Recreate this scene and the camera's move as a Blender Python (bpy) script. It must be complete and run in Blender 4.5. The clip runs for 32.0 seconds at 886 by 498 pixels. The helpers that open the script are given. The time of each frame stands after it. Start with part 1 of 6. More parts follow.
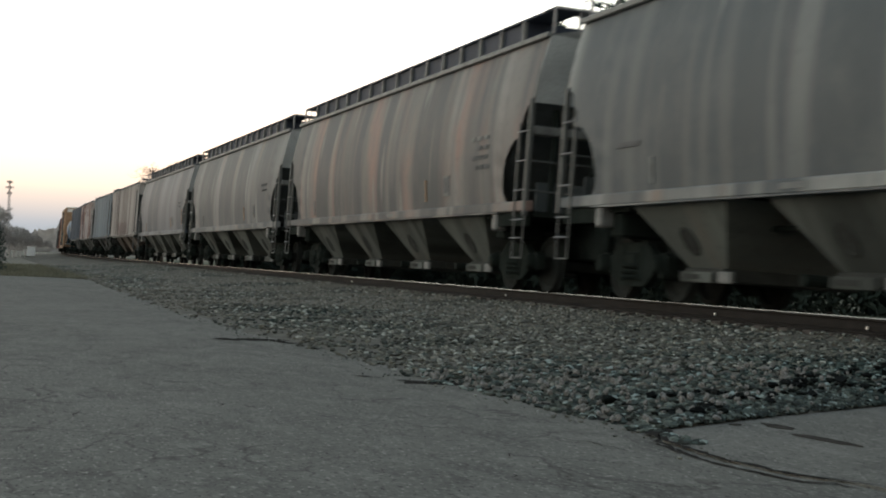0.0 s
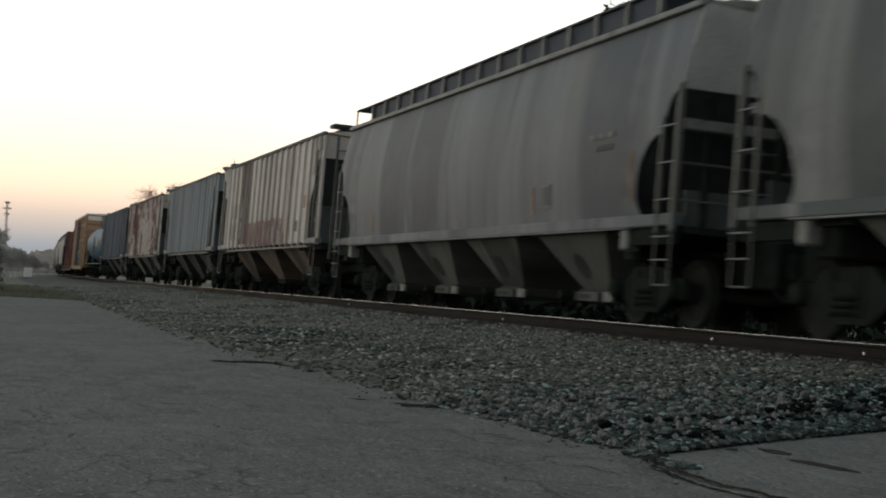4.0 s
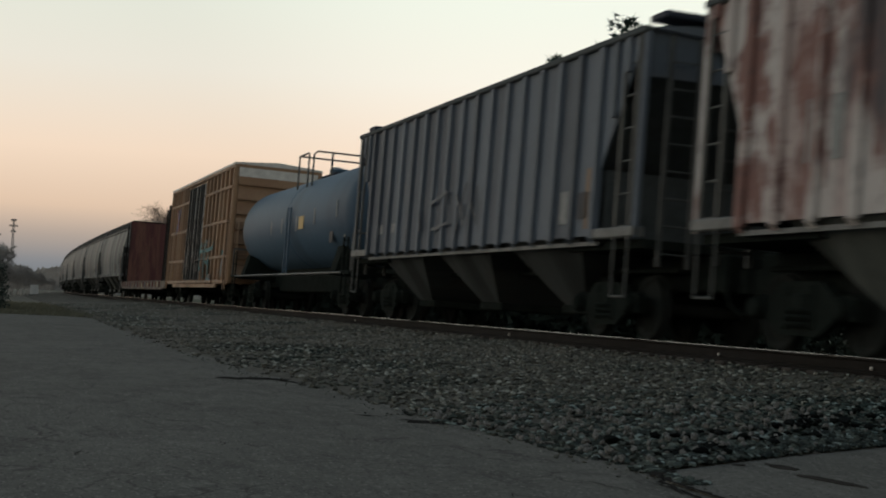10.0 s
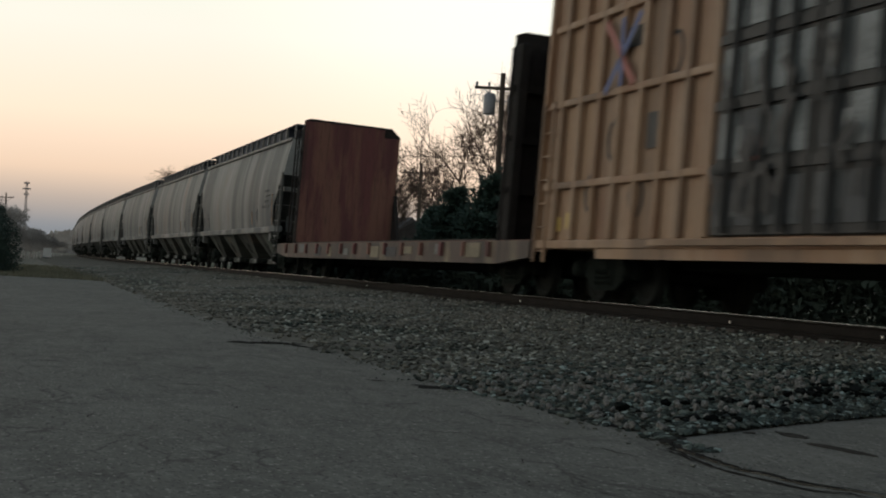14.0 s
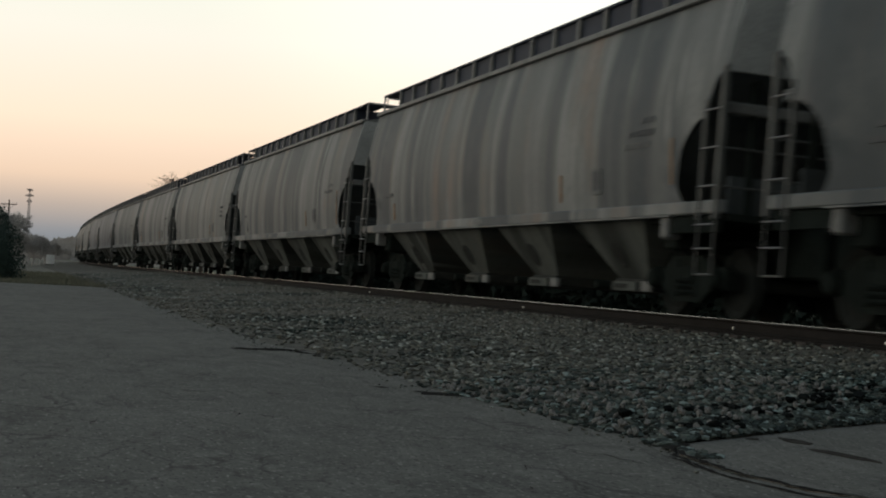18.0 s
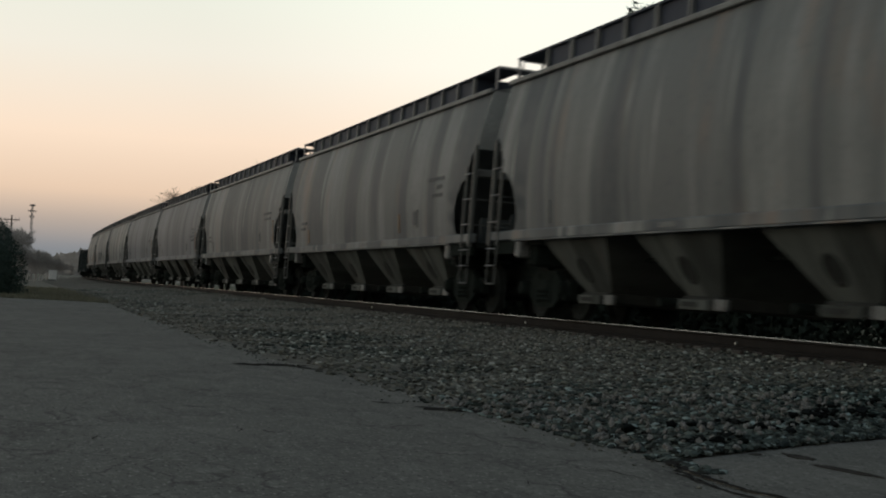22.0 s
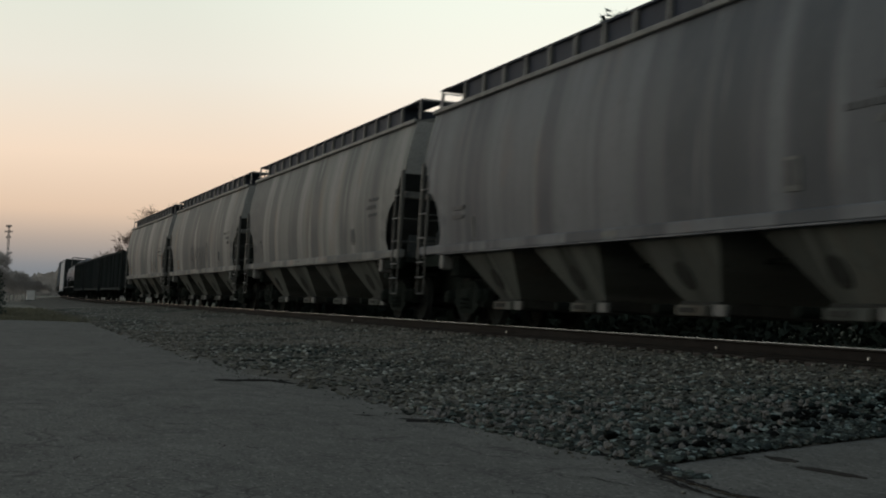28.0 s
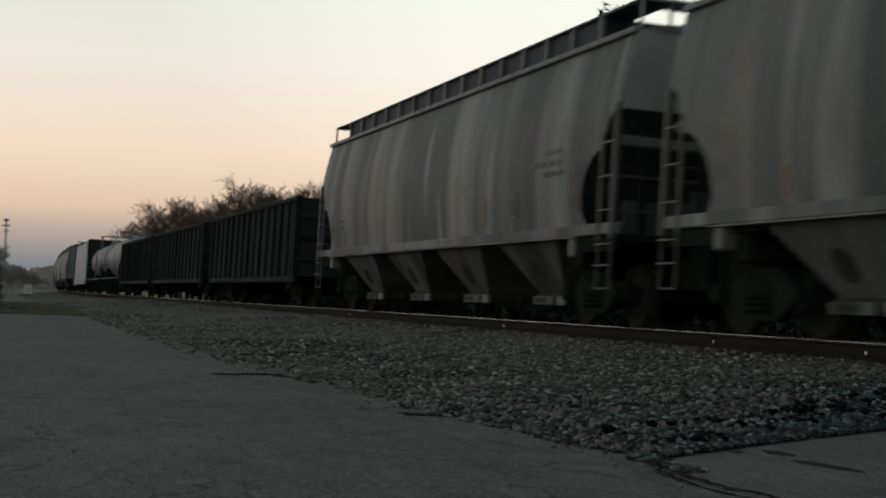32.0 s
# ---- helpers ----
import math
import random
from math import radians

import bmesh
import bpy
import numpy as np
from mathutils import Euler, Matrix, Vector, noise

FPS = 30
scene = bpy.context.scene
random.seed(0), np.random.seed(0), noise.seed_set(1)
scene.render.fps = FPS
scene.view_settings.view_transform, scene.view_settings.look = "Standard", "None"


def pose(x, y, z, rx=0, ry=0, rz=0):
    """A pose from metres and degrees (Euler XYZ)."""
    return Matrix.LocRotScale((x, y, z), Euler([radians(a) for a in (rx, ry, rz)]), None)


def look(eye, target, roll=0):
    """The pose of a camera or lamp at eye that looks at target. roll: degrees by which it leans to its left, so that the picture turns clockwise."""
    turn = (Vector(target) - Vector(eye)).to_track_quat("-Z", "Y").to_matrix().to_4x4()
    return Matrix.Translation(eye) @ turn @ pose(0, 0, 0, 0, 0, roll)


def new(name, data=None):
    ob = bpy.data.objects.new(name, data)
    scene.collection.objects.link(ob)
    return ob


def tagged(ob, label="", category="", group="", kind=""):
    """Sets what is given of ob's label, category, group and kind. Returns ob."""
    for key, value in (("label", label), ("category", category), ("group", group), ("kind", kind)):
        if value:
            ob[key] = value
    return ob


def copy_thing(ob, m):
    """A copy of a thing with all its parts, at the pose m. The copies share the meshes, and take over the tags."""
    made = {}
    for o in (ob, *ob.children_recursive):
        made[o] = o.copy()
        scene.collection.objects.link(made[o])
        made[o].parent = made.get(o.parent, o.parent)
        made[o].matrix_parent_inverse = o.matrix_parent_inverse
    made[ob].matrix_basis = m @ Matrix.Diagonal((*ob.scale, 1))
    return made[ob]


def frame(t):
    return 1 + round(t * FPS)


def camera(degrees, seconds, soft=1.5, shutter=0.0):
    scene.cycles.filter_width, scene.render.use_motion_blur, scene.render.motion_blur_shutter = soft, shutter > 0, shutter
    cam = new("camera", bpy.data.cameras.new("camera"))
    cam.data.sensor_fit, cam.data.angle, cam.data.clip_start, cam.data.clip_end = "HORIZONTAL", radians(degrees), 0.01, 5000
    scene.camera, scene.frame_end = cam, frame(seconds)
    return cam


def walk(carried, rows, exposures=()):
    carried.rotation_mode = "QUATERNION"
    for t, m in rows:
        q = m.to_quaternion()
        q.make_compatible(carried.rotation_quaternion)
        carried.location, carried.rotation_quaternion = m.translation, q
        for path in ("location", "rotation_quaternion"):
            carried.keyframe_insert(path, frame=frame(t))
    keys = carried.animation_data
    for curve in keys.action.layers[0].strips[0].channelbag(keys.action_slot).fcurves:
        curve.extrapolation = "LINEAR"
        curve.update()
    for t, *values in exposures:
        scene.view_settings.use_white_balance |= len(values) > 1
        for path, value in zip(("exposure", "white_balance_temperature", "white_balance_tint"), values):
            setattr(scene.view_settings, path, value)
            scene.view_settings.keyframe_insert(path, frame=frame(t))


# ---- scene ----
# ------------------------------------------------------------------ camera
EYE = (0.0, 0.0, 0.83)
# seconds, yaw, pitch, roll: a hand-held camera that stands in one place and only turns
AIM = [
    (0, -17.75, 0.73, -2.56),
    (0.5, -17.97, 0.59, -2.72),
    (1, -18.18, 0.47, -2.84),
    (1.5, -18.39, 0.55, -2.85),
    (2, -18.66, 0.64, -2.88),
    (2.5, -18.75, 0.82, -2.90),
    (3, -18.66, 1.23, -2.89),
    (3.5, -18.22, 1.48, -2.82),
    (5.5, -17.35, 1.84, -3.16),
    (6, -17.35, 1.81, -3.23),
    (6.5, -17.43, 1.79, -3.11),
    (7, -17.49, 1.89, -3.10),
    (7.5, -17.49, 1.97, -3.12),
    (8, -17.50, 2.04, -3.04),
    (8.5, -17.54, 2.01, -2.94),
    (9, -17.47, 2.07, -2.79),
    (9.5, -17.51, 2.16, -2.72),
    (10, -17.63, 2.25, -2.69),
    (10.5, -17.63, 2.39, -2.69),
    (11, -17.60, 2.47, -2.76),
    (11.5, -17.70, 2.46, -2.76),
    (12, -17.62, 2.40, -2.84),
    (12.5, -17.48, 2.34, -2.95),
    (13, -17.46, 1.81, -3.11),
    (13.5, -17.18, 1.06, -3.20),
    (14, -17.17, 0.90, -3.11),
    (14.5, -17.12, 0.89, -2.99),
    (16.5, -17.33, 1.18, -3.06),
    (17, -17.26, 1.26, -3.06),
    (17.5, -17.18, 1.14, -3.08),
    (18, -17.06, 1.14, -3.04),
    (18.5, -17.12, 1.22, -3.04),
    (19, -17.19, 1.33, -3.03),
    (19.5, -17.24, 1.39, -2.99),
    (20, -17.14, 1.35, -2.97),
    (20.5, -17.21, 1.39, -2.91),
    (21, -17.14, 1.57, -2.86),
    (21.5, -16.95, 1.69, -2.89),
    (22, -16.97, 1.73, -3.02),
    (22.5, -16.98, 1.78, -2.80),
    (23, -16.94, 1.85, -2.47),
    (23.5, -17.29, 1.75, -1.95),
    (24, -17.45, 1.73, -1.52),
    (24.5, -17.53, 1.78, -1.38),
    (26.5, -17.73, 2.24, -1.49),
    (27, -17.83, 2.30, -1.54),
    (27.5, -17.71, 2.22, -1.60),
    (28, -17.75, 2.19, -1.67),
    (28.5, -17.84, 2.22, -1.73),
    (29, -17.86, 2.33, -1.69),
    (29.5, -17.95, 2.26, -1.73),
    (30, -17.88, 2.23, -1.71),
    (30.5, -17.92, 2.32, -1.73),
    (31, -18.00, 2.32, -1.79),
    (31.5, -18.01, 2.30, -1.74),
    (32, -17.84, 1.96, -1.68),
]
cam = camera(33.55, 32.0, soft=1.9, shutter=0.5)
EXPOSURE = [(t, e, 6200, 5) for t, e in (
    (0.0, 1.2), (1.0, 1.05), (3.2, 1.0), (4.4, 0.5), (5.6, 0.05), (9.0, 0.0), (12.6, -0.05), (13.6, 0.2), (14.6, 0.28), (16.4, 0.1), (18.0, 0.25), (19.0, 0.2), (21.0, 0.12), (24.0, 0.05), (27.0, 0.0), (32.0, 0.0))]
walk(cam, [(t, pose(*EYE, 90 + p, r, y)) for t, y, p, r in AIM], EXPOSURE)

# ------------------------------------------------------------------ sky and light: clear dusk, the sun already down ahead
GLOW = -35.0
world = bpy.data.worlds.new("dusk")
scene.world = world
world.use_nodes = True
wn, wl = world.node_tree.nodes, world.node_tree.links
wn.clear()
w_out, w_bg = wn.new("ShaderNodeOutputWorld"), wn.new("ShaderNodeBackground")
w_co, w_sep, w_ramp = wn.new("ShaderNodeTexCoord"), wn.new("ShaderNodeSeparateXYZ"), wn.new("ShaderNodeValToRGB")
w_sky, w_add, w_sc = wn.new("ShaderNodeTexSky"), wn.new("ShaderNodeMixRGB"), wn.new("ShaderNodeMath")
w_sky.sky_type, w_sky.sun_disc, w_sky.sun_elevation, w_sky.sun_rotation = "NISHITA", False, radians(0.5), radians(GLOW)
w_add.blend_type = "ADD"
w_add.inputs[0].default_value = 0.015
ramp = w_ramp.color_ramp
SKY = [(0.0, (0.17, 0.19, 0.21)), (0.0175, (0.22, 0.235, 0.255)), (0.037, (0.45, 0.36, 0.31)), (0.056, (0.76, 0.54, 0.40)), (0.094, (0.92, 0.69, 0.53)),
       (0.151, (0.86, 0.77, 0.66)), (0.20, (0.80, 0.78, 0.67)), (0.30, (0.76, 0.755, 0.655)), (0.42, (0.40, 0.43, 0.44)), (0.65, (0.25, 0.285, 0.32)), (1.0, (0.16, 0.19, 0.225))]
while len(ramp.elements) < len(SKY):
    ramp.elements.new(0.5)
for el, (at, col) in zip(ramp.elements, SKY):
    el.position, el.color = at, (*col, 1)
wl.new(w_co.outputs["Generated"], w_sep.inputs[0])
wl.new(w_sep.outputs["Z"], w_ramp.inputs[0])
wl.new(w_ramp.outputs[0], w_add.inputs[1])
wl.new(w_sky.outputs[0], w_add.inputs[2])
wl.new(w_add.outputs[0], w_bg.inputs[0])
# the glow of the set sun lies ahead and to the left of the track, and fades round to the dark sky behind the camera
w_dot, w_glow = wn.new("ShaderNodeVectorMath"), wn.new("ShaderNodeMapRange")
w_dot.operation = "DOT_PRODUCT"
w_dot.inputs[1].default_value = (math.sin(radians(GLOW)), math.cos(radians(GLOW)), 0.0)
w_glow.interpolation_type = "SMOOTHSTEP"
for key, value in (("From Min", -0.95), ("From Max", 0.35), ("To Min", 0.52), ("To Max", 1.0)):
    w_glow.inputs[key].default_value = value
wl.new(w_co.outputs["Generated"], w_dot.inputs[0])
wl.new(w_dot.outputs["Value"], w_glow.inputs["Value"])
w_dot2, w_high, w_mul = wn.new("ShaderNodeVectorMath"), wn.new("ShaderNodeMapRange"), wn.new("ShaderNodeMath")
w_dot2.operation, w_mul.operation = "DOT_PRODUCT", "MULTIPLY"
w_dot2.inputs[1].default_value = (math.sin(radians(27)) * math.cos(radians(17)), math.cos(radians(27)) * math.cos(radians(17)), math.sin(radians(17)))
w_high.interpolation_type = "SMOOTHSTEP"
for key, value in (("From Min", 0.93), ("From Max", 1.0), ("To Min", 1.0), ("To Max", 1.2)):
    w_high.inputs[key].default_value = value
wl.new(w_co.outputs["Generated"], w_dot2.inputs[0])
wl.new(w_dot2.outputs["Value"], w_high.inputs["Value"])
wl.new(w_glow.outputs[0], w_mul.inputs[0])
wl.new(w_high.outputs[0], w_mul.inputs[1])
wl.new(w_mul.outputs[0], w_bg.inputs[1])
wl.new(w_bg.outputs[0], w_out.inputs[0])

sun = new("sun", bpy.data.lights.new("sun", "SUN"))
sun.data.energy, sun.data.angle, sun.data.color = 0.12, radians(30), (1.0, 0.80, 0.62)
sun.matrix_world = look((60 * math.sin(radians(GLOW)), 60 * math.cos(radians(GLOW)), 6), (0, 0, 0))


# ------------------------------------------------------------------ materials
def shader(name, rough=0.7, metal=0.0, spec=0.4):
    m = bpy.data.materials.new(name)
    m.use_nodes = True
    b = m.node_tree.nodes["Principled BSDF"]
    b.inputs["Roughness"].default_value, b.inputs["Metallic"].default_value = rough, metal
    b.inputs["Specular IOR Level"].default_value = spec
    return m, m.node_tree.nodes, m.node_tree.links, b


def coords(n, l, scale, shift=True):
    co, mp = n.new("ShaderNodeTexCoord"), n.new("ShaderNodeMapping")
    mp.inputs["Scale"].default_value = scale
    l.new(co.outputs["Object"], mp.inputs["Vector"])
    if shift:
        oi, mu = n.new("ShaderNodeObjectInfo"), n.new("ShaderNodeMath")
        mu.operation = "MULTIPLY"
        mu.inputs[1].default_value = 83.0
        l.new(oi.outputs["Random"], mu.inputs[0])
        l.new(mu.outputs[0], mp.inputs["Location"])
    return mp


def grain(n, l, vec, scale, detail=4.0, lo=0.35, hi=0.65, rough=0.6):
    t, r = n.new("ShaderNodeTexNoise"), n.new("ShaderNodeMapRange")
    t.inputs["Scale"].default_value, t.inputs["Detail"].default_value, t.inputs["Roughness"].default_value = scale, detail, rough
    r.inputs["From Min"].default_value, r.inputs["From Max"].default_value = lo, hi
    l.new(vec.outputs[0], t.inputs["Vector"])
    l.new(t.outputs["Fac"], r.inputs["Value"])
    return r


def blend(n, l, a, b, fac):
    x = n.new("ShaderNodeMixRGB")
    for i, v in ((1, a), (2, b)):
        if isinstance(v, tuple):
            x.inputs[i].default_value = (*v, 1)
        else:
            l.new(v.outputs[0], x.inputs[i])
    if isinstance(fac, float):
        x.inputs[0].default_value = fac
    else:
        l.new(fac.outputs[0], x.inputs[0])
    return x


def bumped(n, l, b, height, strength, distance):
    u = n.new("ShaderNodeBump")
    u.inputs["Strength"].default_value, u.inputs["Distance"].default_value = strength, distance
    l.new(height.outputs[0], u.inputs["Height"])
    l.new(u.outputs[0], b.inputs["Normal"])


def plain(name, base, rough=0.7, metal=0.0, vary=0.35, scale=3.0, spec=0.4, dirt=None):
    """Paint or steel with two scales of wear."""
    m, n, l, b = shader(name, rough, metal, spec)
    v = coords(n, l, (1, 1, 1))
    dark = tuple(c * (1 - vary) for c in base)
    c1 = blend(n, l, base, dirt or dark, grain(n, l, v, scale, 5, 0.4, 0.75))
    c2 = blend(n, l, c1, dark, grain(n, l, v, scale * 14, 3, 0.45, 0.8))
    l.new(c2.outputs[0], b.inputs["Base Color"])
    bumped(n, l, b, grain(n, l, v, scale * 20, 3, 0.3, 0.7), 0.15, 0.004)
    return m


def streaked(name, light, mid, dark, rust, rusty=(0.58, 0.72), band=0.55, rough=0.62, spec=0.3, sooty=(0.48, 0.59)):
    """Weathered car side: broad soot bands and fine runs of dirt down the sheet, rust in patches."""
    m, n, l, b = shader(name, rough, 0.0, spec)
    v = coords(n, l, (0.02, 1.0, 0.06))
    v2 = coords(n, l, (0.05, 1.0, 0.12))
    v3 = coords(n, l, (0.4, 1.0, 0.40))
    v4 = coords(n, l, (1.0, 1.0, 1.0))
    # sheet by sheet tone, then soot bands with one soft edge, pale wash runs, fine runs, rust and dirt
    c = blend(n, l, light, mid, grain(n, l, v, band * 0.32, 2, 0.40, 0.58))
    wash = grain(n, l, v2, band * 1.1, 2, 0.53, 0.63)
    wash.inputs["To Max"].default_value = 0.75
    c = blend(n, l, c, light, wash)
    fine = grain(n, l, v2, band * 3.2, 4, 0.47, 0.66)
    fine.inputs["To Max"].default_value = 0.8
    c = blend(n, l, c, mid, fine)
    c = blend(n, l, c, rust, grain(n, l, v3, 0.8, 5, rusty[0], rusty[1]))
    soot = grain(n, l, v, band * 0.75, 3, sooty[0], sooty[1], 0.5)
    soot.inputs["To Max"].default_value = 0.9
    c = blend(n, l, c, dark, soot)
    c = blend(n, l, c, light, grain(n, l, v2, band * 1.9, 2, 0.64, 0.70))
    grime = grain(n, l, v4, 0.9, 7, 0.46, 0.74, 0.68)
    grime.inputs["To Max"].default_value = 0.6
    c = blend(n, l, c, mid, grime)
    specks = grain(n, l, v4, 9.0, 5, 0.54, 0.85)
    specks.inputs["To Max"].default_value = 0.55
    c = blend(n, l, c, dark, specks)
    l.new(c.outputs[0], b.inputs["Base Color"])
    bumped(n, l, b, grain(n, l, v2, 3.0, 3, 0.3, 0.7), 0.25, 0.01)
    return m


def patched(name, base, worn, rust, soot, shift=False, across=0.3, run_down=0.6):
    """Old paint that flakes in patches of rust and soot."""
    m, n, l, b = shader(name, 0.75, 0.0, 0.2)
    v, run = coords(n, l, (across, 1.0, run_down), shift), coords(n, l, (across * 0.35, 1.0, run_down * 0.25), shift)
    c = blend(n, l, base, worn, grain(n, l, run, 1.2, 3, 0.45, 0.62))
    c = blend(n, l, c, rust, grain(n, l, v, 0.75, 7, 0.47, 0.54, 0.68))
    c = blend(n, l, c, soot, grain(n, l, v, 0.42, 6, 0.55, 0.64, 0.65))
    c = blend(n, l, c, base, grain(n, l, run, 2.6, 4, 0.58, 0.66))
    c = blend(n, l, c, soot, grain(n, l, v, 6.0, 5, 0.52, 0.9))
    l.new(c.outputs[0], b.inputs["Base Color"])
    bumped(n, l, b, grain(n, l, v, 8.0, 4, 0.3, 0.7), 0.2, 0.008)
    return m


GREY_HOPPER = streaked("grey_hopper_paint", (0.232, 0.238, 0.228), (0.122, 0.130, 0.128), (0.044, 0.056, 0.064), (0.20, 0.148, 0.115), (0.54, 0.72), 1.0, sooty=(0.45, 0.55))
MID_HOPPER = streaked("mid_grey_hopper_paint", (0.186, 0.194, 0.192), (0.110, 0.118, 0.119), (0.042, 0.053, 0.060), (0.19, 0.142, 0.112), (0.54, 0.72), 1.0, sooty=(0.45, 0.55))
DARK_HOPPER = streaked("dark_grey_hopper_paint", (0.145, 0.156, 0.17), (0.10, 0.11, 0.122), (0.045, 0.054, 0.066), (0.16, 0.13, 0.115), (0.6, 0.8), 1.0)
BROWN_HOPPER = streaked("stained_hopper_paint", (0.192, 0.184, 0.172), (0.118, 0.110, 0.103), (0.036, 0.045, 0.049), (0.205, 0.130, 0.108), (0.48, 0.62), 1.0, sooty=(0.42, 0.52))
WHITE_RIB = streaked("white_hopper_paint", (0.54, 0.505, 0.475), (0.46, 0.425, 0.395), (0.31, 0.275, 0.255), (0.36, 0.22, 0.17), (0.64, 0.76), 0.9)
PALE_RIB = streaked("pale_hopper_paint", (0.33, 0.365, 0.39), (0.275, 0.305, 0.33), (0.18, 0.19, 0.20), (0.27, 0.20, 0.17), (0.66, 0.78), 0.9)
RUST_RIB = patched("rusting_hopper_paint", (0.56, 0.52, 0.495), (0.46, 0.375, 0.35), (0.25, 0.14, 0.122), (0.115, 0.10, 0.105))
GREY_RIB = streaked("slate_hopper_paint", (0.145, 0.17, 0.205), (0.115, 0.138, 0.168), (0.065, 0.077, 0.096), (0.19, 0.155, 0.13), (0.64, 0.8), 0.6)
# Car grey lightened so the shaded upper end sheets read as bright as the sides.
LIT_END_PAINT = plain("lightened_end_paint", (0.33, 0.34, 0.33), 0.65, 0, 0.35, 1.5)
SILL = plain("worn_sill_paint", (0.19, 0.195, 0.188), 0.6, 0, 0.6)
HATCH = plain("dark_roof_walk_steel", (0.034, 0.042, 0.062), 0.7, 0.0, 0.3, 3, 0.25)
# Shade inside the car ends is put into this dark sheet colour.
SHADE_END = plain("shade_toned_end_sheet", (0.070, 0.082, 0.086), 0.8, 0, 0.4)
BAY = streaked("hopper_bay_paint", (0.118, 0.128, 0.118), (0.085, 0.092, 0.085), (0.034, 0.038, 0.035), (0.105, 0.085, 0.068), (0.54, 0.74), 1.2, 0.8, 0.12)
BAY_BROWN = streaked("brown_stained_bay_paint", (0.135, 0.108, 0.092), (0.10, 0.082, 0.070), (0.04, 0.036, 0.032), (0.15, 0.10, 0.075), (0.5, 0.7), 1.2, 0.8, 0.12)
# Darker bays for the pale and slate ribbed cars.
BAY_DARK = streaked("dark_bay_paint", (0.066, 0.072, 0.070), (0.048, 0.053, 0.052), (0.022, 0.026, 0.025), (0.07, 0.058, 0.048), (0.56, 0.76), 1.2, 0.8, 0.12)
GATE = plain("outlet_gate_paint", (0.045, 0.048, 0.045), 0.8, 0, 0.5, 3, 0.1)
CAST = plain("grimy_cast_steel", (0.021, 0.026, 0.023), 0.95, 0, 0.5, 3, 0.03)
WHEEL = plain("wheel_steel", (0.027, 0.030, 0.028), 0.9, 0, 0.4, 3, 0.05)
LADDER = plain("ladder_steel", (0.100, 0.104, 0.100), 0.6, 0.1, 0.4)
ORANGE = plain("reflector_orange", (0.27, 0.160, 0.08), 0.6, 0, 0.5)
STENCIL = plain("stencil_white", (0.33, 0.335, 0.325), 0.7, 0, 0.5, 8)
STENCIL_DARK = plain("stencil_dark", (0.06, 0.06, 0.065), 0.7, 0, 0.4, 8)
TANK = streaked("blue_tank_paint", (0.072, 0.130, 0.192), (0.064, 0.117, 0.175), (0.045, 0.078, 0.118), (0.08, 0.10, 0.12), (0.66, 0.8), 0.3, 0.6, 0.25)
TANK_WHITE = plain("lilac_grey_tank_paint", (0.17, 0.175, 0.215), 0.55, 0, 0.35)
BOX_YELLOW = streaked("yellow_boxcar_paint", (0.385, 0.268, 0.186), (0.325, 0.205, 0.120), (0.17, 0.112, 0.075), (0.25, 0.135, 0.080), (0.48, 0.68), 0.8)
BOX_DOOR = plain("boxcar_door_paint", (0.020, 0.023, 0.025), 0.6, 0, 0.5)
DOOR_PANEL = plain("door_panel_paint", (0.25, 0.27, 0.275), 0.6, 0, 0.7, 1.6)
BOX_WHITE = plain("boxcar_end_band_paint", (0.82, 0.80, 0.75), 0.6, 0, 0.3)
RUST_RED = patched("rust_red_board_paint", (0.145, 0.060, 0.060), (0.108, 0.048, 0.050), (0.185, 0.095, 0.075), (0.062, 0.040, 0.036), False, 2.4, 0.35)
FLAT_SIDE = streaked("faded_flatcar_side", (0.105, 0.07, 0.055), (0.068, 0.047, 0.04), (0.03, 0.025, 0.023), (0.20, 0.16, 0.105), (0.54, 0.64), 0.8)
GONDOLA = streaked("black_gondola_paint", (0.034, 0.041, 0.042), (0.024, 0.030, 0.031), (0.014, 0.018, 0.018), (0.05, 0.045, 0.04), (0.64, 0.78), 0.8, 0.85, 0.06)
LOAD = plain("scrap_load", (0.20, 0.15, 0.11), 0.95, 0, 0.5, 2.0)
SHEETING = plain("pale_wrap_sheet", (0.46, 0.49, 0.53), 0.6, 0, 0.4, 0.8)
CREAM = plain("faded_cream_patch", (0.27, 0.225, 0.155), 0.75, 0, 0.5, 4)
BRUSH = plain("dark_brush_leaves", (0.050, 0.064, 0.052), 0.9, 0, 0.5, 1.2, 0.1)
FADED = plain("faded_stencil_paint", (0.165, 0.17, 0.165), 0.7, 0, 0.5, 6)
FADED_DARK = plain("faded_dark_stencil", (0.085, 0.09, 0.095), 0.7, 0, 0.4, 6)
FRAME_DARK = plain("sooty_bulkhead_frame", (0.030, 0.027, 0.026), 0.85, 0, 0.5, 4, 0.15)
TEAL = plain("teal_spray_paint", (0.05, 0.20, 0.215), 0.65, 0, 0.6, 3)
BLUE = plain("blue_spray_paint", (0.09, 0.12, 0.28), 0.6, 0, 0.3)
RED = plain("red_spray_paint", (0.36, 0.11, 0.09), 0.6, 0, 0.3)
BRICK_RED = plain("brick_red_panel_paint", (0.175, 0.078, 0.072), 0.75, 0, 0.6, 2, 0.4, (0.33, 0.27, 0.25))
BROWN_STRIPE = plain("brown_rust_stripe", (0.12, 0.068, 0.062), 0.8, 0, 0.5, 2)
PLACARD = plain("yellow_placard", (0.55, 0.38, 0.10), 0.5, 0, 0.2)
